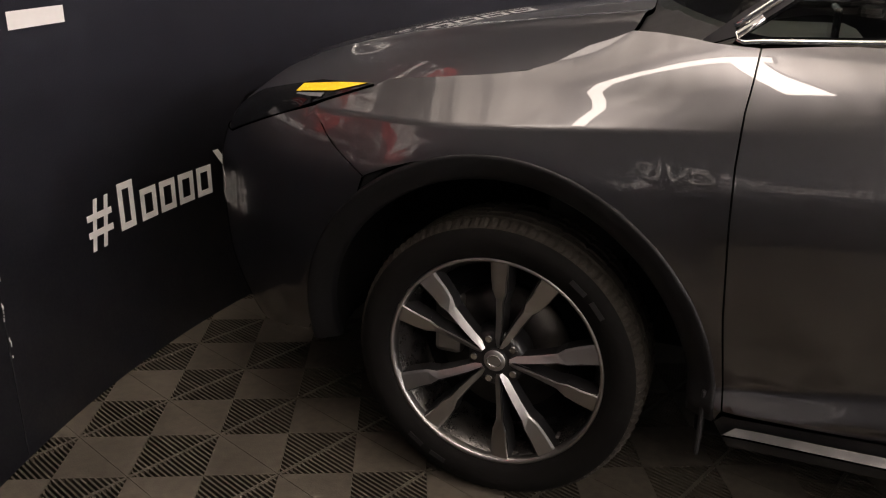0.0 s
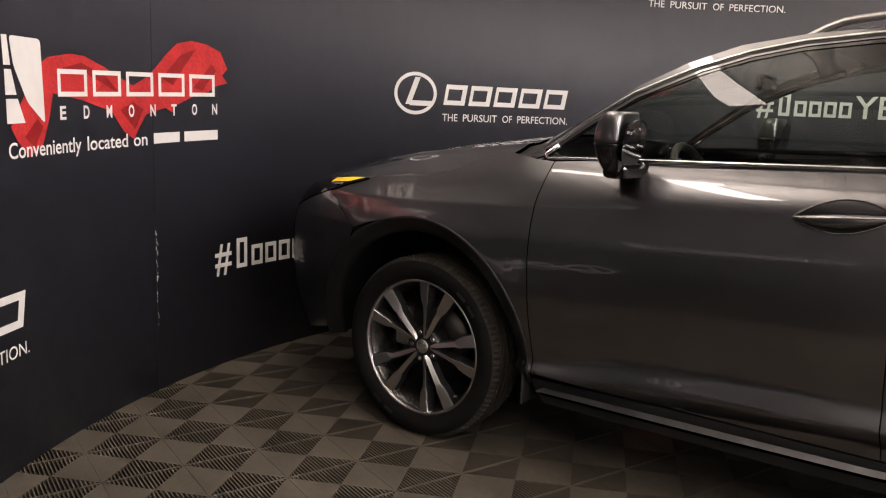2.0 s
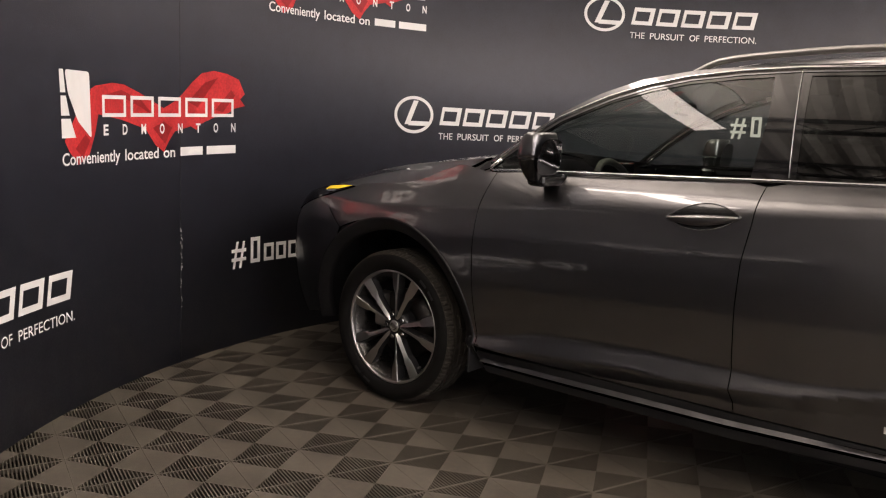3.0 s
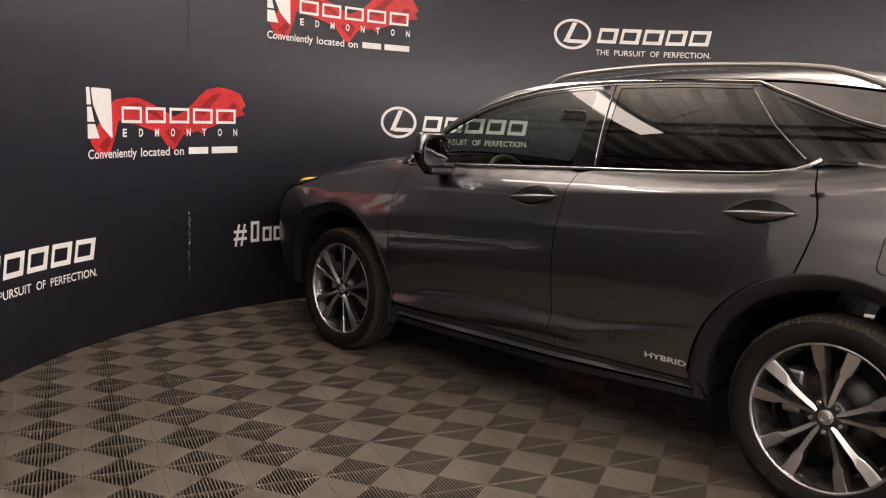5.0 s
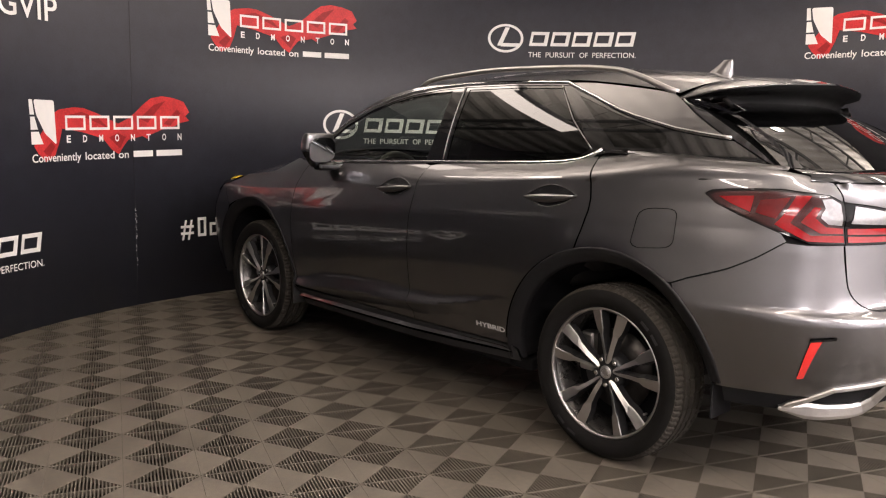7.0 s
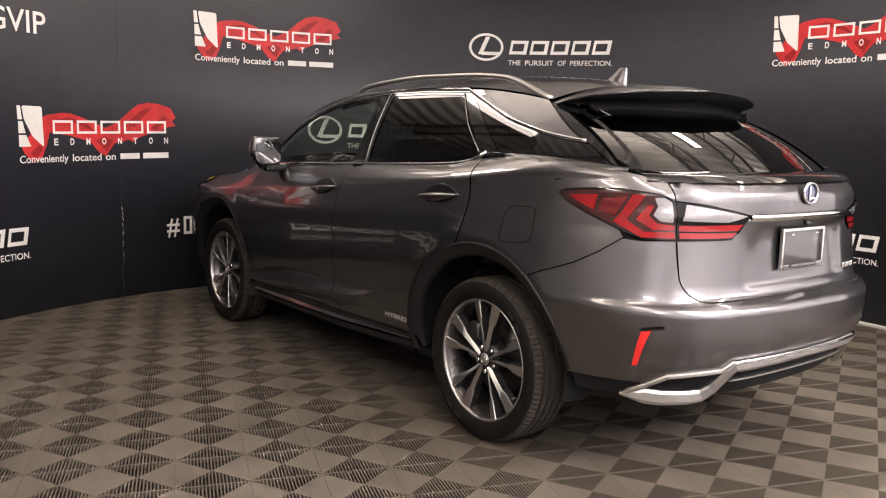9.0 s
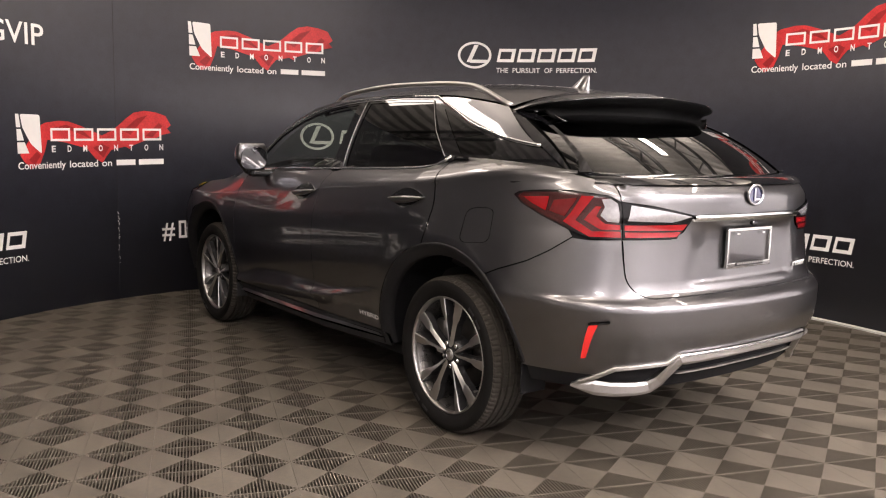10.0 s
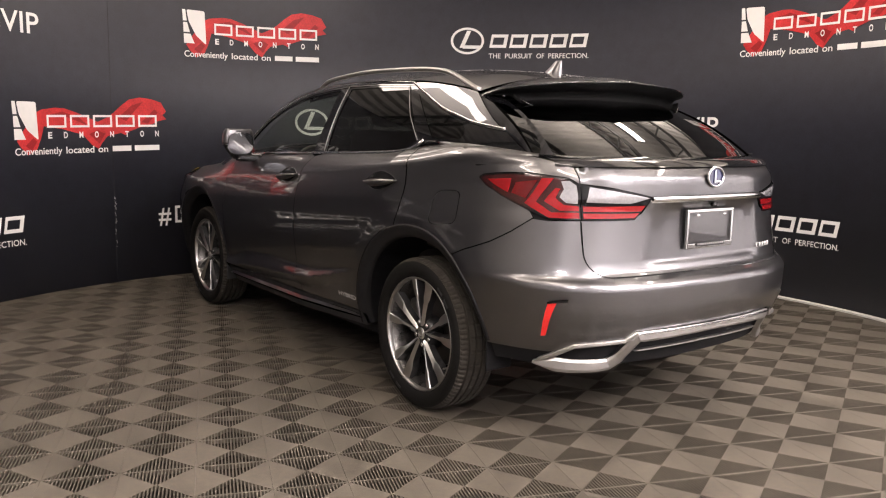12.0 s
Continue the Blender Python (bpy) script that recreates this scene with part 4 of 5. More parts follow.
    hub = [(0.0, -0.072), (0.022, -0.072), (0.030, -0.070), (0.033, -0.066), (0.036, -0.068), (0.060, -0.064), (0.072, -0.056), (0.078, -0.025), (0.080, 0.0)]
    V, F = lathe(hub, 48)
    recalculated(mesh("hub", V, F, GUNMETAL, w, True))
    V, F = lathe([(0.0, -0.0745), (0.025, -0.0740), (0.0275, -0.0715), (0.0275, -0.069)], 40)
    cap = recalculated(mesh("centre_cap", V, F, SATIN, w, True, "silver wheel centre cap"))
    tube("cap_ring", [(0.018 * math.cos(a), -0.0755, 0.015 * math.sin(a)) for a in np.linspace(0, 2 * math.pi, 24, endpoint=False)], 0.0016, CHROME, cap, 6, True)
    lug = None
    for k in range(5):
        a = radians(72 * k + 36 + spin)
        if lug is None:
            V, F = lathe([(0.0, -0.062), (0.008, -0.062), (0.010, -0.059), (0.0105, -0.035)], 12)
            ob = recalculated(mesh("lug_nut", V, F, CHROME, w, False))
            lug = ob.data
        else:
            ob = new("lug_nut", lug)
            ob.parent = w
        ob.location = (0.055 * math.sin(a), -0.006, 0.055 * math.cos(a))
    # valve
    part("valve", boxes([((0, -0.075, 0), (0.008, 0.022, 0.008), 0)], 0.002), SATIN, w).location = ((RIM - 0.035) * math.sin(radians(118 + spin)), 0, (RIM - 0.035) * math.cos(radians(118 + spin)))
    V, F = lathe([(0.07, 0.010), (0.168, 0.010), (0.168, 0.034), (0.07, 0.034)], 64)
    recalculated(mesh("brake_disc", V, F, BRAKE, w, True, "iron brake disc"))
    part("brake_caliper", boxes([((-0.145, 0.018, 0.05), (0.075, 0.07, 0.17), 0)], 0.015), SATIN, w, "grey brake caliper")
    V, F = lathe([(0.0, 0.045), (RIM - 0.04, 0.045), (RIM - 0.04, 0.047), (0.0, 0.047)], 48)
    recalculated(mesh("backing_plate", V, F, LINER, w, True))
    return w


WHEEL_Y = 0.777
for x, spin in ((0.0, 16.0), (WB, 3.0)):
    for side in (-1, 1):
        w = build_wheel(car, spin)
        w.location = (x, side * WHEEL_Y, 0.360)
        if side > 0:
            w.rotation_euler = (0, 0, math.pi)

# wheel arch flares leaning inward, body paint darkened for shade, and black liners
for cx in (0.0, WB):
    for m in (1, -1):
        V, F, VL, FL = [], [], [], []
        pts = arc(cx, HUB, ARCH_R, 186, 8 if cx else -3, 64)
        for i, (x, z) in enumerate(pts):
            y = skin(u_at(x, max(z, 0.3)), max(z, 0.28))[1]
            sx, sz = (x - cx) / ARCH_R, (z - HUB) / ARCH_R
            V += [(x + sx * o, m * (y + d), z + sz * o) for o, d in ((0.004, 0.004), (0.001, -0.004), (-0.006, -0.005), (-0.028, 0.006), (-0.052, 0.022), (-0.058, 0.028), (-0.060, 0.045))]
            VL += [(x + sx * o, m * (y + d), z + sz * o) for o, d in ((-0.0595, 0.043), (-0.040, 0.07), (-0.010, 0.20), (-0.010, 0.42))]
            if i:
                k = 7 * (i - 1)
                q = [(k + j, k + j + 1, k + j + 8, k + j + 7) for j in range(6)]
                F += q if m < 0 else [f[::-1] for f in q]
                k = 4 * (i - 1)
                q = [(k + j, k + j + 1, k + j + 5, k + j + 4) for j in range(3)]
                FL += q if m < 0 else [f[::-1] for f in q]
        mesh("arch_flare", V, F, FLARE_SHADE, car, True, "body-colour wheel arch flare, darkened to stand for its shade")
        mesh("arch_liner", VL, FL, LINER, car, True, "black wheel arch liner")

# under tray, floor pan and inner wheel house
part("underbody", boxes([((1.4, 0, 0.27), (1.86, 1.56, 0.06), 0), ((1.2, 0, 0.35), (3.5, 0.9, 0.12), 0), ((-0.70, 0, 0.34), (0.35, 1.2, 0.10), 0), ((3.40, 0, 0.45), (0.30, 1.1, 0.08), 0)], 0.01), LINER, car)
part("cabin_floor", boxes([((1.4, 0, 0.5), (1.7, 1.6, 0.04), 0)], 0.01), LINER, car)
part("centre_tunnel", boxes([((1.5, 0, 0.45), (3.9, 0.80, 0.10), 0)], 0.01), LINER, car)
part("bulkhead", boxes([((0.30, 0, 0.68), (0.06, 1.36, 0.60), 0)], 0.01), LINER, car)
part("boot_well", boxes([((3.2, 0, 0.75), (0.7, 1.15, 0.55), 0)], 0.01), LINER, car)
part("engine_block", boxes([((-0.4, 0, 0.62), (0.8, 0.8, 0.5), 0)], 0.01), LINER, car)
for m in (-1, 1):
    # rear flap takes the liner's darker colour to stand for shade behind the tyre
    part("mud_flap", boxes([((3.255, m * 0.76, 0.37), (0.010, 0.14, 0.16), 0)], 0.004), LINER, car, "black mud flap")
    part("mud_flap", boxes([((0.488, m * 0.80, 0.34), (0.010, 0.22, 0.16), 0)], 0.004), BLACK_PLASTIC, car, "black mud flap")


# ---- lamps, trim and fittings of the car ----
outer = xz(lamp_top) + yz([(0.651, 1.108), (0.652, 1.04), (0.652, 0.968)]) + xz(lamp_low)
lamp_o = sides("tail_lamp", outer, skin, BLACK_GLOSS, ("dark red tail lamp with light guides", ""), lift=0.004, flange=0.02, grid=0.011)
red_bits = [
    xz_line([(3.466, 1.127), (3.509, 1.128), (3.461, 1.034), (3.521, 0.994), (3.592, 0.997)]) + yz([(0.656, 0.996), (0.656, 0.974)]) + xz_line([(3.516, 0.973), (3.416, 1.026)]),
    xz_line([(3.537, 1.089), (3.528, 1.053), (3.555, 1.026)]) + yz([(0.656, 1.022), (0.656, 1.003)]) + xz_line([(3.545, 1.002), (3.490, 1.038), (3.520, 1.091)]),
    xz_line([(3.223, 1.112), (3.340, 1.120), (3.336, 1.062), (3.270, 1.087)]),
    xz_line([(3.362, 1.106), (3.452, 1.120), (3.418, 1.045), (3.352, 1.062)]),
]
led = xz([(3.535, 1.118), (3.560, 1.121)]) + yz([(0.660, 1.104), (0.660, 1.033)]) + xz([(3.561, 1.035), (3.540, 1.056), (3.548, 1.088)])
mo = (sum(p[0] for p in outer) / len(outer), sum(p[1] for p in outer) / len(outer))
field_out = [(mo[0] + (p[0] - mo[0]) * 0.93, mo[1] + (p[1] - mo[1]) * 0.90) for p in outer]
for k in range(2):
    surface_patch("red_field", field_out, skin, RED_DARK, lamp_o[k], lift=0.0060, flange=0.0, grid=0.011, mirror=bool(k), label="deep red lens field")
    for n, b in enumerate(red_bits):
        surface_patch("light_guide", b, skin, RED_DIM if n == 3 else RED_LENS, lamp_o[k], lift=0.0085, flange=0.004, grid=0.011, mirror=bool(k), label="bright red light guide")
    surface_patch("led_block", led, skin, CLEAR_LENS, lamp_o[k], lift=0.0085, flange=0.004, grid=0.011, mirror=bool(k), label="clear faceted lamp block")
inner_lamp = [(-0.6485, 0.968), (-0.438, 0.968), (-0.404, 1.005), (-0.376, 1.034), (-0.368, 1.061), (-0.549, 1.095), (-0.6485, 1.108)]
clear_in = [(-0.634, 1.040), (-0.465, 1.036), (-0.380, 1.056), (-0.57, 1.090), (-0.622, 1.099)]
red_in = [[(-0.643, 0.974), (-0.440, 0.976), (-0.420, 0.995), (-0.643, 0.995)], [(-0.643, 1.001), (-0.412, 1.002), (-0.392, 1.026), (-0.643, 1.022)]]
for k in range(2):
    lamp = surface_patch("gate_lamp", inner_lamp, tail, SMOKE_LENS, car, lift=0.003, flange=0.02, grid=0.02, mirror=bool(k), label="tail lamp on the gate, clear over red")
    surface_patch("reverse_lens", clear_in, tail, CLEAR_LENS, lamp, lift=0.006, flange=0.004, grid=0.03, mirror=bool(k), label="clear reversing lens")
    for b in red_in:
        surface_patch("light_guide", b, tail, RED_LENS, lamp, lift=0.006, flange=0.004, grid=0.03, mirror=bool(k), label="bright red light guide")

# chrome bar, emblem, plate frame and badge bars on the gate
bar = [(-0.372, 1.036), (0.372, 1.036), (0.368, 1.060), (-0.368, 1.060)]
surface_patch("chrome_bar", bar, lambda y, z: (tail(y, z)[0] + 0.012 + 0.004 * math.sin((z - 1.036) / 0.024 * math.pi), y, z), CHROME, car, grid=0.02, flange=0.014, label="chrome bar across the tailgate")
ez = 1.137
em = thing("emblem", "", "")
em.parent = car
em["label"] = "chrome oval emblem with dark blue field"
ex = tail(0, ez)[0]
ring = [(ex + 0.012, 0.052 * math.cos(a), ez + 0.040 * math.sin(a)) for a in np.linspace(0, 2 * math.pi, 40, endpoint=False)]
tube("ring", ring, 0.0055, CHROME, em, 8, True)
bm = bmesh.new()
bmesh.ops.create_circle(bm, cap_ends=True, segments=32, radius=1, matrix=Matrix.Translation((ex + 0.009, 0, ez)) @ Matrix.Rotation(radians(90), 4, "Y") @ Matrix.Diagonal((0.040, 0.052, 1, 1)))
BLUE = material("dark_blue_enamel", (0.012, 0.016, 0.07), 0.12, 0, 1.0, 0.02)
part("field", bm, BLUE, em)
part("bar", boxes([((ex + 0.012, -0.004, ez), (0.005, 0.010, 0.055), 0), ((ex + 0.012, 0.014, ez - 0.02), (0.005, 0.04, 0.010), 0)], 0.002), CHROME, em)
px = tail(0, 0.92)[0]
plate = thing("plate_frame", "", "")
plate.parent = car
plate["label"] = "chrome number plate frame with no plate"
for c, s in (((0, 0.993), (0.315, 0.014)), ((0, 0.845), (0.315, 0.022)), ((-0.151, 0.92), (0.012, 0.15)), ((0.151, 0.92), (0.012, 0.15))):
    part("frame_bar", boxes([((px + 0.018, c[0], c[1]), (0.014, s[0], s[1]), 0)], 0.003), CHROME, plate)
part("frame_back", boxes([((px + 0.010, 0, 0.92), (0.006, 0.29, 0.14), 0)], 0.002), PAINT, plate)
part("lower_band", boxes([((px + 0.0265, 0, 0.852), (0.003, 0.19, 0.018), 0)]), BLACK_PLASTIC, plate, "dark dealer band with worn lettering")
for i in range(14):
    part("lettering_bar", boxes([((px + 0.0285, -0.085 + i * 0.013, 0.852), (0.001, 0.008, 0.008), 0)]), SATIN, plate)
for y in (-0.09, 0.09):
    part("screw", boxes([((px + 0.026, y, 0.975), (0.006, 0.020, 0.010), 0)], 0.003), CHROME, plate)
part("camera_lens", boxes([((tail(0, 1.018)[0] + 0.01, 0.02, 1.018), (0.02, 0.03, 0.016), 0)], 0.005), BLACK_GLOSS, car)
for i in range(5):
    y = 0.385 + i * 0.030
    part("badge_bar", boxes([((tail(y, 0.815)[0] + 0.004, y, 0.815), (0.006, 0.011, 0.020), -14)], 0.002), CHROME, car, "small chrome badge")

# fog reflectors in a grey blade
for k in (False, True):
    fog = surface_patch("fog_blade", xz(dense([(3.577, 0.652), (3.640, 0.662), (3.630, 0.61), (3.607, 0.533), (3.552, 0.470), (3.546, 0.50)], 0.012)), skin, PAINT, car, lift=0.006, flange=0.008, grid=0.02, mirror=k, label="painted grey blade beside the reflector")
    surface_patch("reflector", xz(dense([(3.578, 0.645), (3.606, 0.648), (3.554, 0.510), (3.536, 0.505)], 0.012)), skin, RED_REFLECT, fog, lift=0.010, flange=0.008, grid=0.02, mirror=k, label="red rear reflector")
    surface_patch("reflector_cap", xz(dense([(3.576, 0.650), (3.640, 0.662), (3.638, 0.654), (3.576, 0.643)], 0.012)), skin, BLACK_GLOSS, fog, lift=0.012, flange=0.008, grid=0.02, mirror=k)


# silver skid trim and black lower rear valance
def valance(u, z):
    p = skin(u, max(z, 0.36))
    return (p[0] - 0.02 - 0.25 * max(0, 0.42 - z), p[1] * 0.985, z)


low = xz([(3.28, 0.425), (3.45, 0.428), (3.56, 0.428)]) + yz([(0.60, 0.472), (0.494, 0.484), (0.447, 0.518)]) + [(UE, 0.518), (UE, 0.425)] + yz([(0.44, 0.425), (0.52, 0.39)]) + xz([(3.50, 0.418), (3.27, 0.426)])
surface_patch("rear_valance", low, valance, LINER, car, grid=0.03, both=True, label="black lower rear valance")


def strip_on(pts, half, out, name, mat, label, taper=1.0):
    """A raised trim along a line on the rear skin, both sides."""
    for m in (1, -1):
        V, F = [], []
        fine_pts = dense(pts, 0.025, False)
        for i, (u, z) in enumerate(fine_pts):
            p = Vector(skin(u, z))
            n = (Vector(skin(u + 1e-3, z)) - Vector(skin(u - 1e-3, z))).cross(Vector((0, 0, 1))).normalized()
            a, b = fine_pts[max(0, i - 1)], fine_pts[min(len(fine_pts) - 1, i + 1)]
            d = Vector((b[0] - a[0], b[1] - a[1])).normalized()
            tn = (Vector(skin(u + 1e-3, z)) - Vector(skin(u - 1e-3, z))).normalized()
            w = half[0] + (half[1] - half[0]) * i / (len(fine_pts) - 1)
            w *= min(1.0, 0.2 + (len(fine_pts) - 1 - i) * taper)
            for s, o in ((-1, -0.012), (-1, out * 0.7), (-0.55, out), (0.55, out), (1, out * 0.7), (1, -0.012)):
                q = p + (tn * -d.y + Vector((0, 0, d.x))) * (s * w) + n * o
                V.append((q.x, m * q.y, q.z))
            if i:
                k = 6 * (i - 1)
                F += [(k + j, k + j + 1, k + j + 7, k + j + 6) for j in range(5)]
        recalculated(mesh(name, V, F, mat, car, False, label))


strip_on([(UE, 0.499)] + yz([(0.44, 0.496), (0.485, 0.40), (0.515, 0.374), (0.56, 0.368), (0.65, 0.368)]) + xz([(3.54, 0.374), (3.47, 0.378)]), (0.017, 0.031), 0.016, "skid_trim", SATIN, "satin silver skid trim", 0.16)
strip_on(yz([(0.452, 0.516), (0.494, 0.482), (0.60, 0.474)]) + xz([(3.623, 0.464), (3.56, 0.424), (3.48, 0.384)]), (0.008, 0.009), 0.014, "skid_trim_upper", SATIN, "thin satin silver trim line")
strip_on([(UE, 0.512)] + yz([(0.44, 0.510)]), (0.003, 0.003), 0.020, "skid_trim_ridge", CHROME, "bright ridge on the skid trim")
strip_on([(UE, 0.432)] + yz([(0.42, 0.428)]), (0.004, 0.004), 0.008, "valance_line", SATIN, "thin grey line on the valance")

# front lamp
head = xz([(-0.345, 0.990), (-0.459, 0.952), (-0.55, 0.921), (-0.667, 0.882), (-0.80, 0.832), (-0.825, 0.845), (-0.79, 0.895), (-0.70, 0.944), (-0.507, 0.985)])
for k in (False, True):
    hl = surface_patch("headlamp", head, skin, SMOKE_LENS, car, lift=0.004, flange=0.02, grid=0.025, mirror=k, label="smoked headlamp with amber marker")
    surface_patch("amber_marker", xz([(-0.362, 0.989), (-0.45, 0.966), (-0.570, 0.954), (-0.560, 0.970), (-0.441, 0.984)]), skin, AMBER, hl, lift=0.0065, flange=0.004, grid=0.03, mirror=k, label="amber side marker")
    # the glint on the lens is a pale patch laid over it
    surface_patch("lamp_glint", xz([(-0.475, 0.959), (-0.559, 0.952), (-0.573, 0.945), (-0.477, 0.951)]), skin, CLEAR_LENS, hl, lift=0.0065, flange=0.004, grid=0.03, mirror=k, label="pale patch painted as a glint on the headlamp")


# door handles over cups whose shade is a dark sheet on the skin
def door_handle(x0, x1, z, rise, mirror):
    m = -1 if mirror else 1
    n = 24
    cx, hw = (x0 + x1) / 2, (x1 - x0) / 2
    up = lambda x: z + rise * (x - cx) / hw  # noqa: E731
    half = 0.047
    cup = []
    for t in np.linspace(-1, 1, 25):
        cup.append((cx + hw * t, up(cx + hw * t) + half * (1 - abs(t) ** 2.0) + 0.001))
    for t in np.linspace(1, -1, 25)[1:-1]:
        cup.append((cx + hw * t, up(cx + hw * t) - half * 0.92 * (1 - abs(t) ** 2.0) - 0.001))

    def bowl(x, w):
        p = skin(u_at(x, w), w)
        return (p[0], p[1] - 0.0018, p[2])

    h = surface_patch("handle_cup", cup, bowl, CUP_SHADE, car, flange=0, grid=0.015, mirror=mirror, label="body-colour handle cup, its shade painted as a dark sheet")
    rim = [bowl(x, w) for x, w in cup]
    tube("cup_rim", [(p[0], m * (p[1] - 0.001), p[2]) for p in rim], 0.0022, PAINT, h, 6, True)
    V, F = [], []
    for i in range(n + 1):
        t = i / n
        x = x0 + (x1 - x0) * t
        b = math.sin(math.pi * min(1, max(0, t))) ** 0.7
        base = skin(u_at(x, up(x)), up(x))
        h1, out = 0.002 + 0.0165 * b, 0.004 + 0.028 * b
        for k in range(12):
            a = 2 * math.pi * k / 12
            V.append((x, m * (base[1] - out - 0.011 * math.cos(a)), up(x) - 0.008 * b + h1 * math.sin(a)))
        if i:
            F += [((i - 1) * 12 + k, (i - 1) * 12 + (k + 1) % 12, i * 12 + (k + 1) % 12, i * 12 + k) for k in range(12)]
    F += [tuple(range(12)), tuple(range(n * 12, n * 12 + 12))]
    recalculated(mesh("door_handle", V, F, PAINT, h, True, "painted pull handle with bright edge"))
    edge = []
    for t in np.linspace(0.03, 0.97, 20):
        x = x0 + (x1 - x0) * t
        b = math.sin(math.pi * t) ** 0.7
        edge.append((x, m * (skin(u_at(x, up(x)), up(x))[1] - 0.013 - 0.029 * b), up(x) + 0.002 * b))
    tube("handle_edge", edge, 0.003, SATIN, h, 6)


for k in (False, True):
    door_handle(1.322, 1.586, 1.034, 0.012, k)
    door_handle(2.370, 2.640, 1.064, 0.009, k)


# side mirrors
def side_mirror(m):
    root = new("side_mirror")
    root.parent = car
    cx, cy, cz = 0.800, -0.938, 1.200

    def shell(z0, z1, name, mat, label):
        V, F, n, rows = [], [], 28, 9
        for i in range(rows + 1):
            z = z0 + (z1 - z0) * i / rows
            f = (z - cz) / 0.099
            k = max(0.02, 1 - abs(f) ** 2.6) ** 0.5
            for j in range(n):
                a = 2 * math.pi * j / n
                c, s = math.cos(a), math.sin(a)
                x = 0.062 * k * (abs(c) ** 0.8) * (1 if c > 0 else -1)
                if c > 0:
                    x = 0.045 * (abs(c) ** 0.35) * (0.85 + 0.15 * k)
                y = 0.106 * (0.75 + 0.25 * k) * (abs(s) ** 0.75) * (1 if s > 0 else -1)
                low = max(0.0, (cz - z) / 0.1)
                x, y = x * (1 - 0.25 * low) - 0.012 * low, y * (1 - 0.42 * low) + 0.022 * low
                V.append((cx + x - 0.04 * (y + 0.1), m * (cy + y * (1.0 if y > 0 else 0.95)), z))
        for i in range(rows):
            F += [(i * n + j, i * n + (j + 1) % n, (i + 1) * n + (j + 1) % n, (i + 1) * n + j) for j in range(n)]
        F += [tuple(range(n)), tuple(range(rows * n, rows * n + n))]
        return recalculated(mesh(name, V, F, mat, root, True, label))

    shell(1.203, 1.297, "mirror_cap", PAINT, "grey painted mirror cap")
    shell(1.104, 1.200, "mirror_base", BLACK_GLOSS, "gloss black lower mirror housing")
    bm = bmesh.new()
    n = 28
    vs = [bm.verts.new((cx + 0.052 + 0.011 * math.sin(a), m * (cy - 0.002 + 0.086 * abs(math.cos(a)) ** 0.7 * (1 if math.cos(a) > 0 else -1)), cz + 0.004 + 0.070 * abs(math.sin(a)) ** 0.7 * (1 if math.sin(a) > 0 else -1))) for a in np.linspace(0, 2 * math.pi, n, endpoint=False)]
    f = bm.faces.new(vs)
    if f.normal.x < 0:
        f.normal_flip()
    bmesh.ops.recalc_face_normals(bm, faces=bm.faces)
    part("mirror_glass", bm, MIRROR, root, "silvered mirror glass")
    part("mirror_arm", boxes([((0.80, m * -0.86, 1.112), (0.085, 0.17, 0.050), m * -8)], 0.016), BLACK_GLOSS, root, "black mirror arm")


side_mirror(1)
side_mirror(-1)

# cabin: seats, dashboard, wheel
def cabin_seat(x, y, w, parent):
    s = new("seat")
    s.parent = parent
    part("cushion", boxes([((x, y, 0.70), (0.52, w, 0.16), 0)], 0.05), SEAT, s, smooth=True)
    bm = boxes([((0, 0, 0.30), (0.16, w, 0.62), 0)], 0.06)
    bmesh.ops.transform(bm, matrix=Matrix.Translation((x + 0.30, y, 0.72)) @ Matrix.Rotation(radians(18), 4, "Y"), verts=bm.verts)
    part("backrest", bm, SEAT, s, smooth=True)
    bm = boxes([((0, 0, 0.72), (0.10, w * 0.5, 0.19), 0)], 0.04)
    bmesh.ops.transform(bm, matrix=Matrix.Translation((x + 0.30, y, 0.72)) @ Matrix.Rotation(radians(14), 4, "Y"), verts=bm.verts)
    part("headrest", bm, SEAT, s, smooth=True)


for y in (-0.38, 0.38):
    cabin_seat(1.30, y, 0.50, car)
cabin_seat(2.15, 0.0, 1.20, car)
bm = boxes([((0.55, 0, 0.97), (0.45, 1.36, 0.22), 0), ((0.72, 0, 0.86), (0.30, 1.36, 0.25), 0)], 0.06)
part("dashboard", bm, SEAT, car, "dark dashboard", True)
part("dash_screen", boxes([((0.66, 0.02, 1.115), (0.02, 0.30, 0.10), 0)], 0.008), BLACK_GLOSS, car)
part("headliner", boxes([((2.05, 0, 1.535), (1.6, 1.0, 0.015), 0)], 0.005), material("grey_headliner", (0.16, 0.155, 0.15), 0.9), car)
wc, wn = Vector((0.88, -0.38, 1.02)), Vector((0.88, 0, 0.42)).normalized()
sidev = Vector((0, 1, 0))
upv = wn.cross(sidev)
tube("steering_wheel", [tuple(wc + sidev * 0.18 * math.cos(a) + upv * 0.18 * math.sin(a)) for a in np.linspace(0, 2 * math.pi, 36, endpoint=False)], 0.015, SEAT, car, 8, True, label="dark steering wheel")
part("steering_hub", boxes([((0.85, -0.38, 1.01), (0.07, 0.14, 0.10), 0)], 0.02), SEAT, car)
tube("steering_spoke", [tuple(wc - sidev * 0.17), tuple(wc - wn * 0.03), tuple(wc + sidev * 0.17)], 0.014, SEAT, car, 8)
part("cabin_mirror", boxes([((0.98, 0.0, 1.43), (0.03, 0.22, 0.065), 0)], 0.012), BLACK_GLOSS, car, smooth=True)

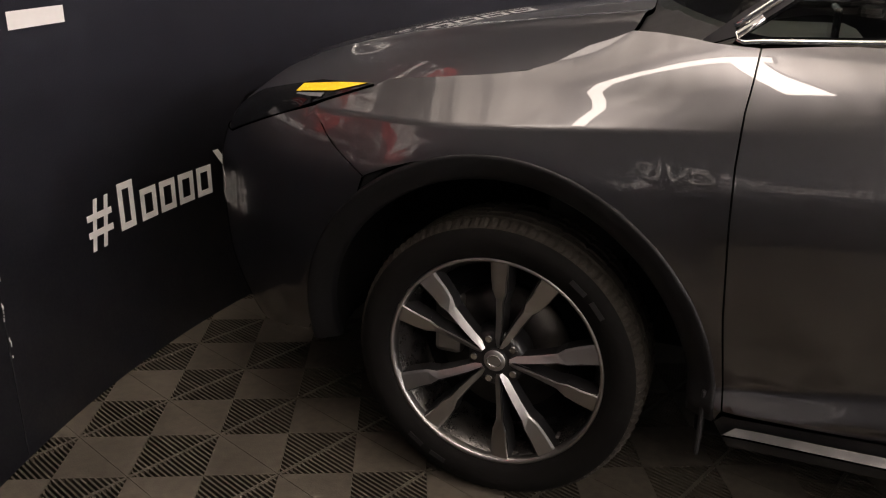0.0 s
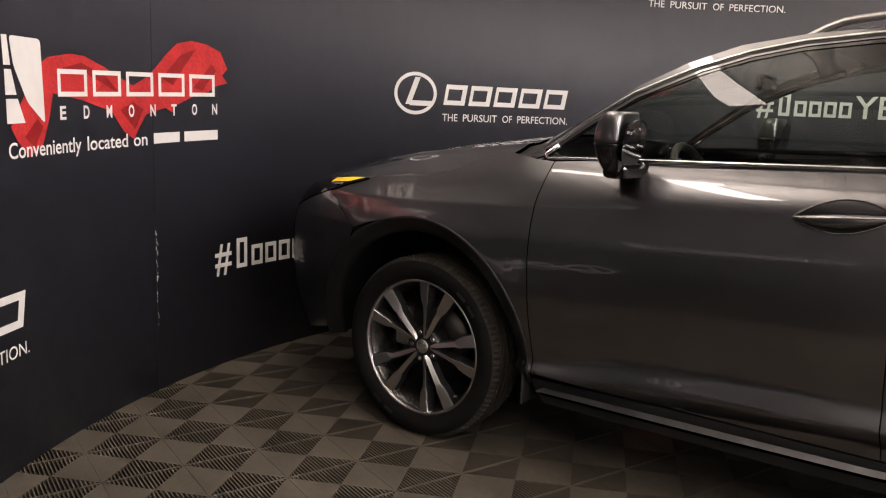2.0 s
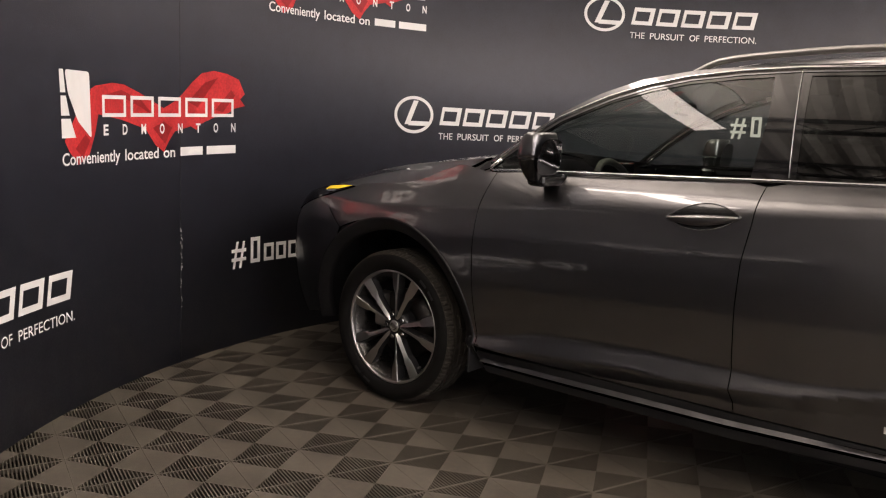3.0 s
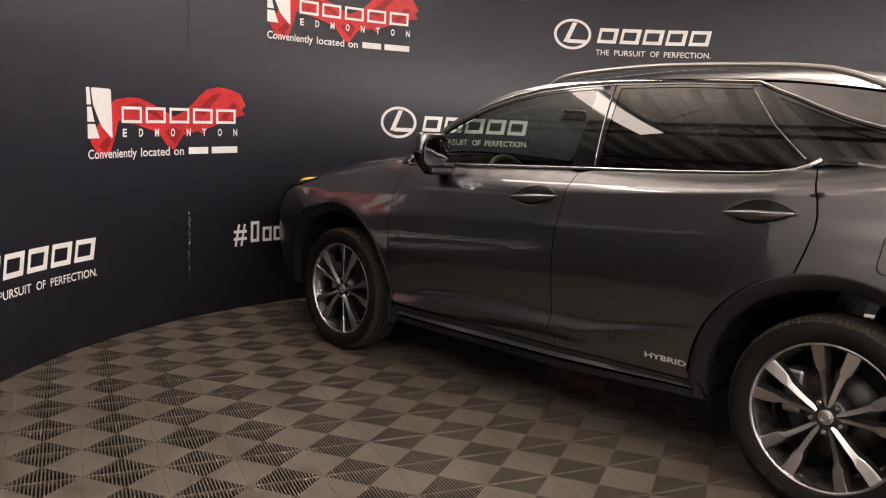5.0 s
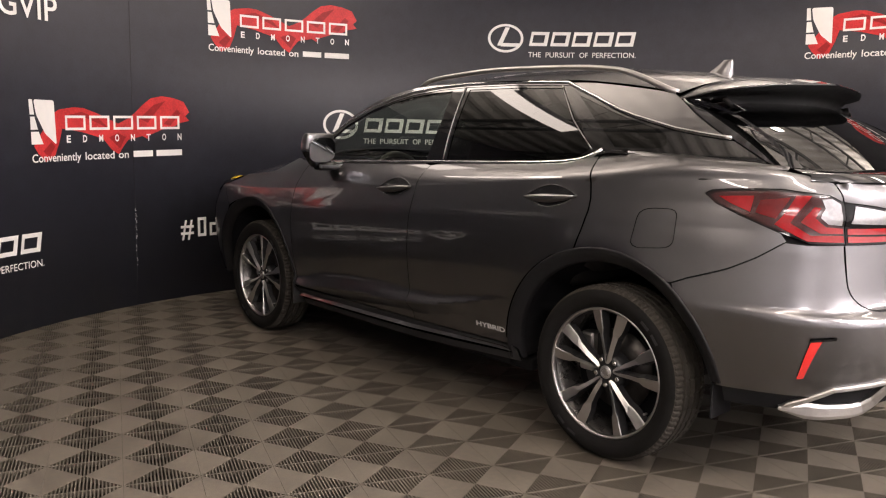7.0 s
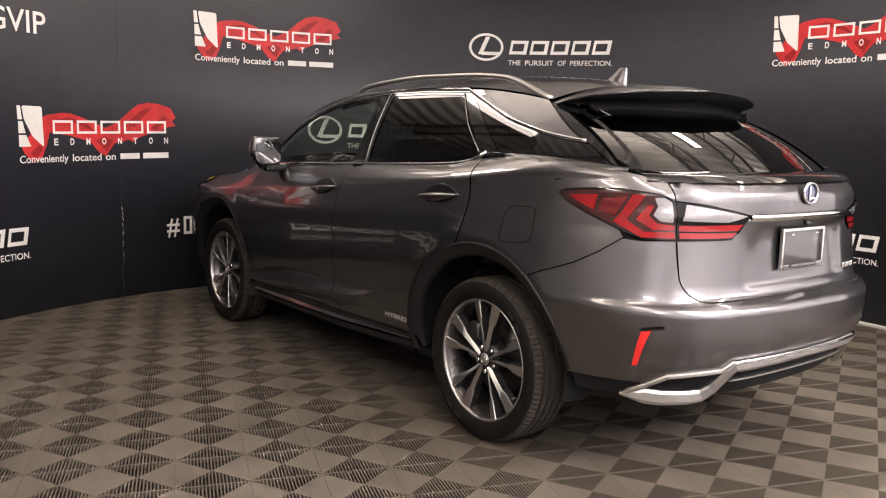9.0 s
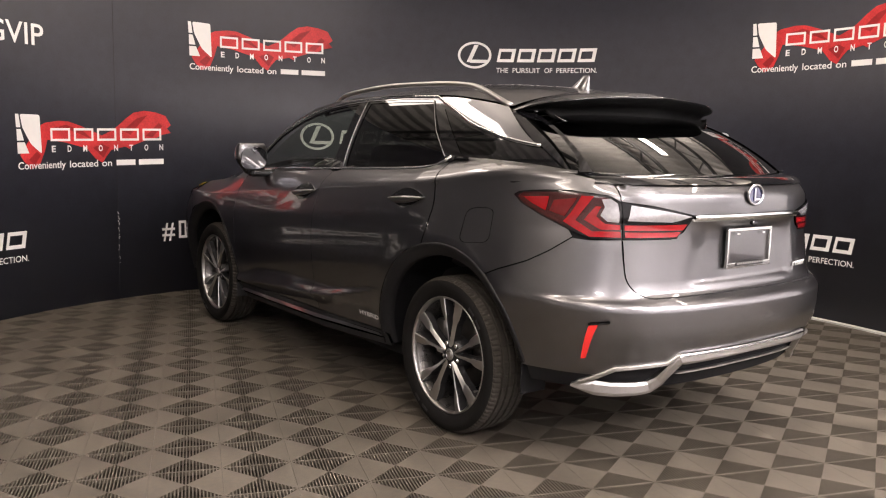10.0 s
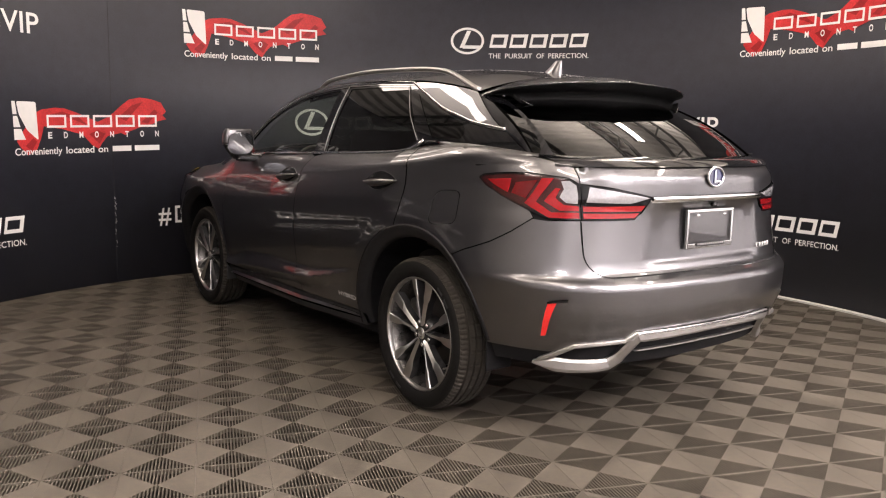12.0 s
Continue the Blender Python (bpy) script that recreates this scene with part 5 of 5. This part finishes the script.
# hybrid badge on the rear doors
TEXT_CACHE = {}


def text_points(body, bold=0.0):
    """Flat mesh of a line of lettering: vertices scaled to a unit box, faces."""
    if (body, bold) not in TEXT_CACHE:
        cu = bpy.data.curves.new("lettering", "FONT")
        cu.body, cu.size, cu.offset, cu.resolution_u = body, 1.0, bold, 4
        ob = new("lettering", cu)
        dg = bpy.context.evaluated_depsgraph_get()
        dg.update()
        me = bpy.data.meshes.new_from_object(ob.evaluated_get(dg))
        v = np.array([tuple(p.co)[:2] for p in me.vertices])
        f = [tuple(p.vertices) for p in me.polygons]
        bpy.data.objects.remove(ob)
        bpy.data.curves.remove(cu)
        bpy.data.meshes.remove(me)
        lo = v.min(0)
        caps = 0.70
        TEXT_CACHE[body, bold] = ((v - (lo[0], 0)) / (v[:, 0].max() - lo[0], caps), f)
    return TEXT_CACHE[body, bold]


for m in (False, True):
    pts, f = text_points("HYBRID", 0.02)
    V = []
    for a, b in pts:
        x = (2.083 + 0.187 * a) if not m else (2.270 - 0.187 * a)
        z = 0.430 + 0.022 * b
        p = skin(x, z)
        V.append((p[0], (p[1] - 0.004) * (-1 if m else 1), z))
    mesh("hybrid_badge", V, f, BADGE, car, False, "bright silver hybrid badge lettering")

# ---- printed graphics on the wall ----
DEG = 180 / math.pi / RAD


class Print:
    """Flat shapes laid on the round wall from a starting angle; a runs to the right, b up."""

    def __init__(self, deg, z, rise=0.0):
        self.deg, self.z, self.rise = deg, z, rise

    def at(self, a, b, proud):
        return on_wall(self.deg - a * DEG, self.z + b + self.rise * a, proud)

    def lay(self, name, pts, faces, mat, parent, proud=0.004, label=""):
        V = [self.at(a, b, proud) for a, b in pts]
        F = []
        for f in faces:
            p, q, r = (Vector(V[i]) for i in f[:3])
            n = (q - p).cross(r - p)
            inward = Vector((CX - p.x, CY - p.y, 0))
            F.append(f if n.dot(inward) > 0 else f[::-1])
        return mesh(name, V, F, mat, parent, False, label)

    def shapes(self, name, polys, mat, parent, proud=0.004, label="", holes=()):
        P, F = [], []
        for k, poly in enumerate(polys):
            pts, tris, _ = fill(poly, holes[k] if k < len(holes) else (), 0.09)
            F += [tuple(len(P) + i for i in t) for t in tris]
            P += pts
        return self.lay(name, P, F, mat, parent, proud, label)

    def text(self, name, body, a0, a1, b0, cap, mat, parent, proud=0.0046, bold=0.0, label=""):
        pts, f = text_points(body, bold)
        return self.lay(name, [(a0 + (a1 - a0) * x, b0 + cap * y) for x, y in pts], f, mat, parent, proud, label)


def block(a0, a1, b0, b1, lean=0.0):
    return [(a0, b0), (a1, b0), (a1 + lean, b1), (a0 + lean, b1)]


def cell(a0, a1, b0, b1, t, lean=0.0):
    """A hollow plain cell that stands for one character of a logo."""
    return block(a0, a1, b0, b1, lean), [block(a0 + t, a1 - t, b0 + t, b1 - t, lean * (b1 - b0 - 2 * t) / (b1 - b0))]


DRAPE = [(0.205, -0.08), (0.24, -0.062), (0.36, -0.045), (0.44, -0.05), (0.55, -0.085), (0.66, -0.13), (0.72, -0.155), (0.80, -0.12), (0.86, -0.08), (0.93, -0.02),
         (1.00, 0.028), (1.09, 0.045), (1.19, 0.034), (1.28, 0.006), (1.30, -0.03), (1.325, -0.07), (1.29, -0.10), (1.325, -0.135), (1.25, -0.15), (1.20, -0.175), (1.09, -0.20), (0.99, -0.235), (0.96, -0.265), (0.92, -0.245),
         (0.80, -0.27), (0.755, -0.32), (0.72, -0.37), (0.66, -0.335), (0.59, -0.255), (0.42, -0.21), (0.26, -0.185), (0.235, -0.27), (0.195, -0.36), (0.12, -0.40), (0.06, -0.34), (0.03, -0.295), (0.10, -0.20), (0.16, -0.12)]


def dealer_sign(deg, z, rise):
    """White house mark, red drape, a plain-celled wordmark and two lines of lettering."""
    p = Print(deg, z, rise)
    s = thing("dealer_sign", "white house mark with red drape and lettering printed on backdrop", "wall sign", "dealer signs")
    p.shapes("drape", [DRAPE], RED_PRINT, s, 0.003, "printed red cloth drape")
    folds = [[(0.30, -0.10), (0.42, -0.075), (0.56, -0.12), (0.66, -0.20), (0.55, -0.15), (0.42, -0.105)], [(0.90, -0.12), (1.02, -0.02), (1.12, 0.01), (1.05, -0.06), (0.97, -0.15)], [(1.10, -0.16), (1.22, -0.05), (1.25, -0.08), (1.16, -0.17)], [(0.64, -0.25), (0.72, -0.22), (0.78, -0.25), (0.73, -0.33)], [(0.10, -0.33), (0.17, -0.27), (0.20, -0.30), (0.15, -0.37)]]
    for f in folds:
        p.shapes("drape_fold", [f], RED_FOLD, s, 0.0036, "darker fold of the drape")
    house = [[(0, 0), (0.028, 0), (0.040, -0.095), (0.005, -0.095)], [(0.007, -0.108), (0.042, -0.108), (0.065, -0.19), (0.008, -0.19)], [(0.009, -0.203), (0.070, -0.203), (0.105, -0.283), (0.010, -0.283)],
             rounded([(0.038, 0.0), (0.20, -0.004), (0.21, -0.29), (0.12, -0.215), (0.055, -0.095)], 0.018)]
    p.shapes("house_mark", house, WHITE_PRINT, s, 0.0042, "white house mark")
    cells = [cell(0.285 + i * 0.197, 0.285 + i * 0.197 + 0.165, -0.197, -0.100, 0.017) for i in range(5)]
    p.shapes("wordmark", [c[0] for c in cells], WHITE_PRINT, s, 0.0046, "white wordmark drawn as plain cells", [c[1] for c in cells])
    for i, ch in enumerate("EDMONTON"):
        a = 0.292 + i * 0.1325
        p.text("lettering", ch, a, a + 0.034, -0.277, 0.046, WHITE_PRINT, s, bold=0.03)
    for word, a0, a1 in (("Conveniently", 0.01, 0.405), ("located", 0.44, 0.68), ("on", 0.715, 0.80)):
        p.text("caption_word", word, a0, a1, -0.397, 0.052, WHITE_PRINT, s, bold=0.012)
    for a0, a1 in ((0.84, 1.005), (1.035, 1.255)):
        p.shapes("caption_bar", [block(a0, a1, -0.394, -0.350)], WHITE_PRINT, s, 0.0046)


def brand_sign(deg, z):
    """Oval ring mark, plain-celled wordmark and a line of lettering."""
    p = Print(deg, z)
    s = thing("brand_sign", "white oval ring mark and wordmark printed on backdrop", "wall sign", "brand signs")
    n = 44
    big = [(0.160 + 0.160 * math.cos(a), 0.125 * math.sin(a)) for a in np.linspace(0, 2 * math.pi, n, endpoint=False)]
    small = [(0.160 + 0.137 * math.cos(a), 0.104 * math.sin(a)) for a in np.linspace(0, 2 * math.pi, n, endpoint=False)]
    p.shapes("ring_mark", [big, block(0.085, 0.125, -0.065, 0.095, 0.07), block(0.115, 0.27, -0.072, -0.042, 0.02)], WHITE_PRINT, s, 0.0042, "white oval ring mark", [[small]])
    cells = [cell(0.372 + i * 0.190, 0.372 + i * 0.190 + 0.160, -0.062, 0.062, 0.028, 0.022) for i in range(5)]
    p.shapes("wordmark", [c[0] for c in cells], WHITE_PRINT, s, 0.0042, "white wordmark drawn as plain cells", [c[1] for c in cells])
    for word, a0, a1 in (("THE", 0.368, 0.483), ("PURSUIT", 0.525, 0.785), ("OF", 0.826, 0.900), ("PERFECTION.", 0.940, 1.32)):
        p.text("caption_word", word, a0, a1, -0.160, 0.045, WHITE_PRINT, s, bold=0.004)


def tag_sign(deg, z):
    """A hash, five plain cells, and lettering."""
    p = Print(deg, z)
    s = thing("tag_sign", "white hash tag lettering printed on backdrop", "wall sign", "tag signs")
    p.text("hash", "#", 0.0, 0.115, 0.0, 0.150, WHITE_PRINT, s, bold=0.012)
    cells = [cell(0.15, 0.225, 0.0, 0.15, 0.022)] + [cell(0.255 + i * 0.098, 0.255 + i * 0.098 + 0.080, 0.0, 0.105, 0.021) for i in range(4)]
    p.shapes("wordmark", [c[0] for c in cells], WHITE_PRINT, s, 0.0042, "white plain cells", [c[1] for c in cells])
    p.text("lettering", "YEGVIP", 0.645, 1.36, 0.0, 0.152, WHITE_PRINT, s, bold=0.008)


RED_FOLD = material("dark_red_print", (0.27, 0.012, 0.014), 0.5, 0, 0, 0, 0.3, 9, 0.3, 0.05)
dealer_sign(209.3, 1.465, 0.024)
dealer_sign(184.65, 2.302, 0.012)
dealer_sign(98.6, 2.365, 0.0)
brand_sign(167.75, 1.366)
brand_sign(143.1, 2.168)
brand_sign(230.0, 0.560)
brand_sign(103.9, 0.612)
tag_sign(189.0, 0.465)
tag_sign(227.5, 1.965)
tag_sign(123.4, 1.320)
dealer_sign(146.5, 0.70, 0.0)
tag_sign(251.5, 1.29)

# small scuffs on the vinyl
bm = bmesh.new()
for k in range(26):
    z = 0.30 + 0.45 * random.random()
    c = on_wall(195.3 + random.uniform(-0.12, 0.12), z, 0.0022)
    bmesh.ops.create_cube(bm, size=1, matrix=Matrix.Translation(c) @ Matrix.Rotation(radians(195.3), 4, "Z") @ Matrix.Diagonal((0.001, random.uniform(0.002, 0.005), random.uniform(0.003, 0.018), 1)))
tagged(part("scuff_marks", bm, TRIMWHITE), "small pale scuffs along a seam of the backdrop", "scuff", kind="stuff")

# ---- ribbed floor tiles ----
TU, TV, TURN = 0.2725, 0.2750, radians(-20.0)
TU0, TV0 = 0.1280, -0.0378


def tile_geometry():
    """One tile: two smooth triangles and two ribbed ones, the ribs along u."""
    hu, hv = TU / 2 - 0.0004, TV / 2 - 0.0004
    V, F, M = [], [], []
    deep = 0.018

    def prism(poly, mat):
        k, n = len(V), len(poly)
        V.extend([(a, b, 0.0) for a, b in poly] + [(a, b, -deep) for a, b in poly])
        F.append(tuple(range(k, k + n)))
        M.append(mat)
        for i in range(n):
            j = (i + 1) % n
            F.append((k + j, k + i, k + n + i, k + n + j))
            M.append(mat)

    for s in (1, -1):
        t = [(0, 0), (s * hu, s * hv), (-s * hu, s * hv)]
        prism(t, 0)
        edge = [(s * hu, -s * hv), (s * hu, s * hv), (s * (hu - 0.0045), s * hv), (s * (hu - 0.0045), -s * hv)]
        prism(edge, 0)
        n = 21
        pitch = 2 * hv / n
        for i in range(n):
            v = -hv + pitch * (i + 0.5)
            a = abs(v) / hv * hu
            if hu - 0.0045 - a < 0.006:
                continue
            w = pitch * 0.20
            r = [(s * a, v - w), (s * (hu - 0.0045), v - w), (s * (hu - 0.0045), v + w), (s * a, v + w)]
            prism(r if s > 0 else r[::-1], 1)
    return V, F, M


tv, tf, tm = tile_geometry()
tile_mesh = bpy.data.meshes.new("tile")
tile_mesh.from_pydata(tv, [], tf)
tile_mesh.materials.append(TILE)
tile_mesh.materials.append(TILE_RIB)
tile_mesh.polygons.foreach_set("material_index", tm)
tile_mesh.update()
paving = tagged(new("floor_tiles"), "grey interlocking floor tiles with ribbed and smooth triangles", "floor tile", kind="structure")
cT, sT = math.cos(TURN), math.sin(TURN)
near, far = [], []
for i in range(-28, 40):
    for j in range(-28, 28):
        a, b = TU0 + (i + 0.5) * TU, TV0 + (j + 0.5) * TV
        x, y = a * cT - b * sT, a * sT + b * cT
        d = math.hypot(x - CX, y - CY)
        ang = math.degrees(math.atan2(y - CY, x - CX)) % 360
        if (ARC0 - 3 < ang < ARC1 + 3 and d > RAD + 0.25) or x > 8.8 or y < -6.0 or x < -2.4 or y > 4.6:
            continue
        close = (0.4 < x < 5.6 and -2.9 < y < -0.9) or (2.6 < x < 5.4 and -0.9 <= y < 0.7)
        (near if close else far).append((x, y))
near.sort(key=lambda p: math.hypot(p[0] - 3.4, p[1] + 1.9))
far += near[300:]
for x, y in near[:300]:
    t = new("tile", tile_mesh)
    t.parent = paving
    t.location, t.rotation_euler = (x, y, 0), (0, 0, TURN)
base = np.array(tv)
rot = np.stack([base[:, 0] * cT - base[:, 1] * sT, base[:, 0] * sT + base[:, 1] * cT, base[:, 2]], 1)
allv = np.concatenate([rot + (x, y, 0) for x, y in far])
allf = [tuple(k * len(tv) + i for i in f) for k in range(len(far)) for f in tf]
rest = bpy.data.meshes.new("tile_field")
rest.from_pydata(allv.tolist(), [], allf)
rest.materials.append(TILE)
rest.materials.append(TILE_RIB)
rest.polygons.foreach_set("material_index", tm * len(far))
rest.update()
field = new("tile_field", rest)
field.parent = paving
field["kind"] = "stuff"
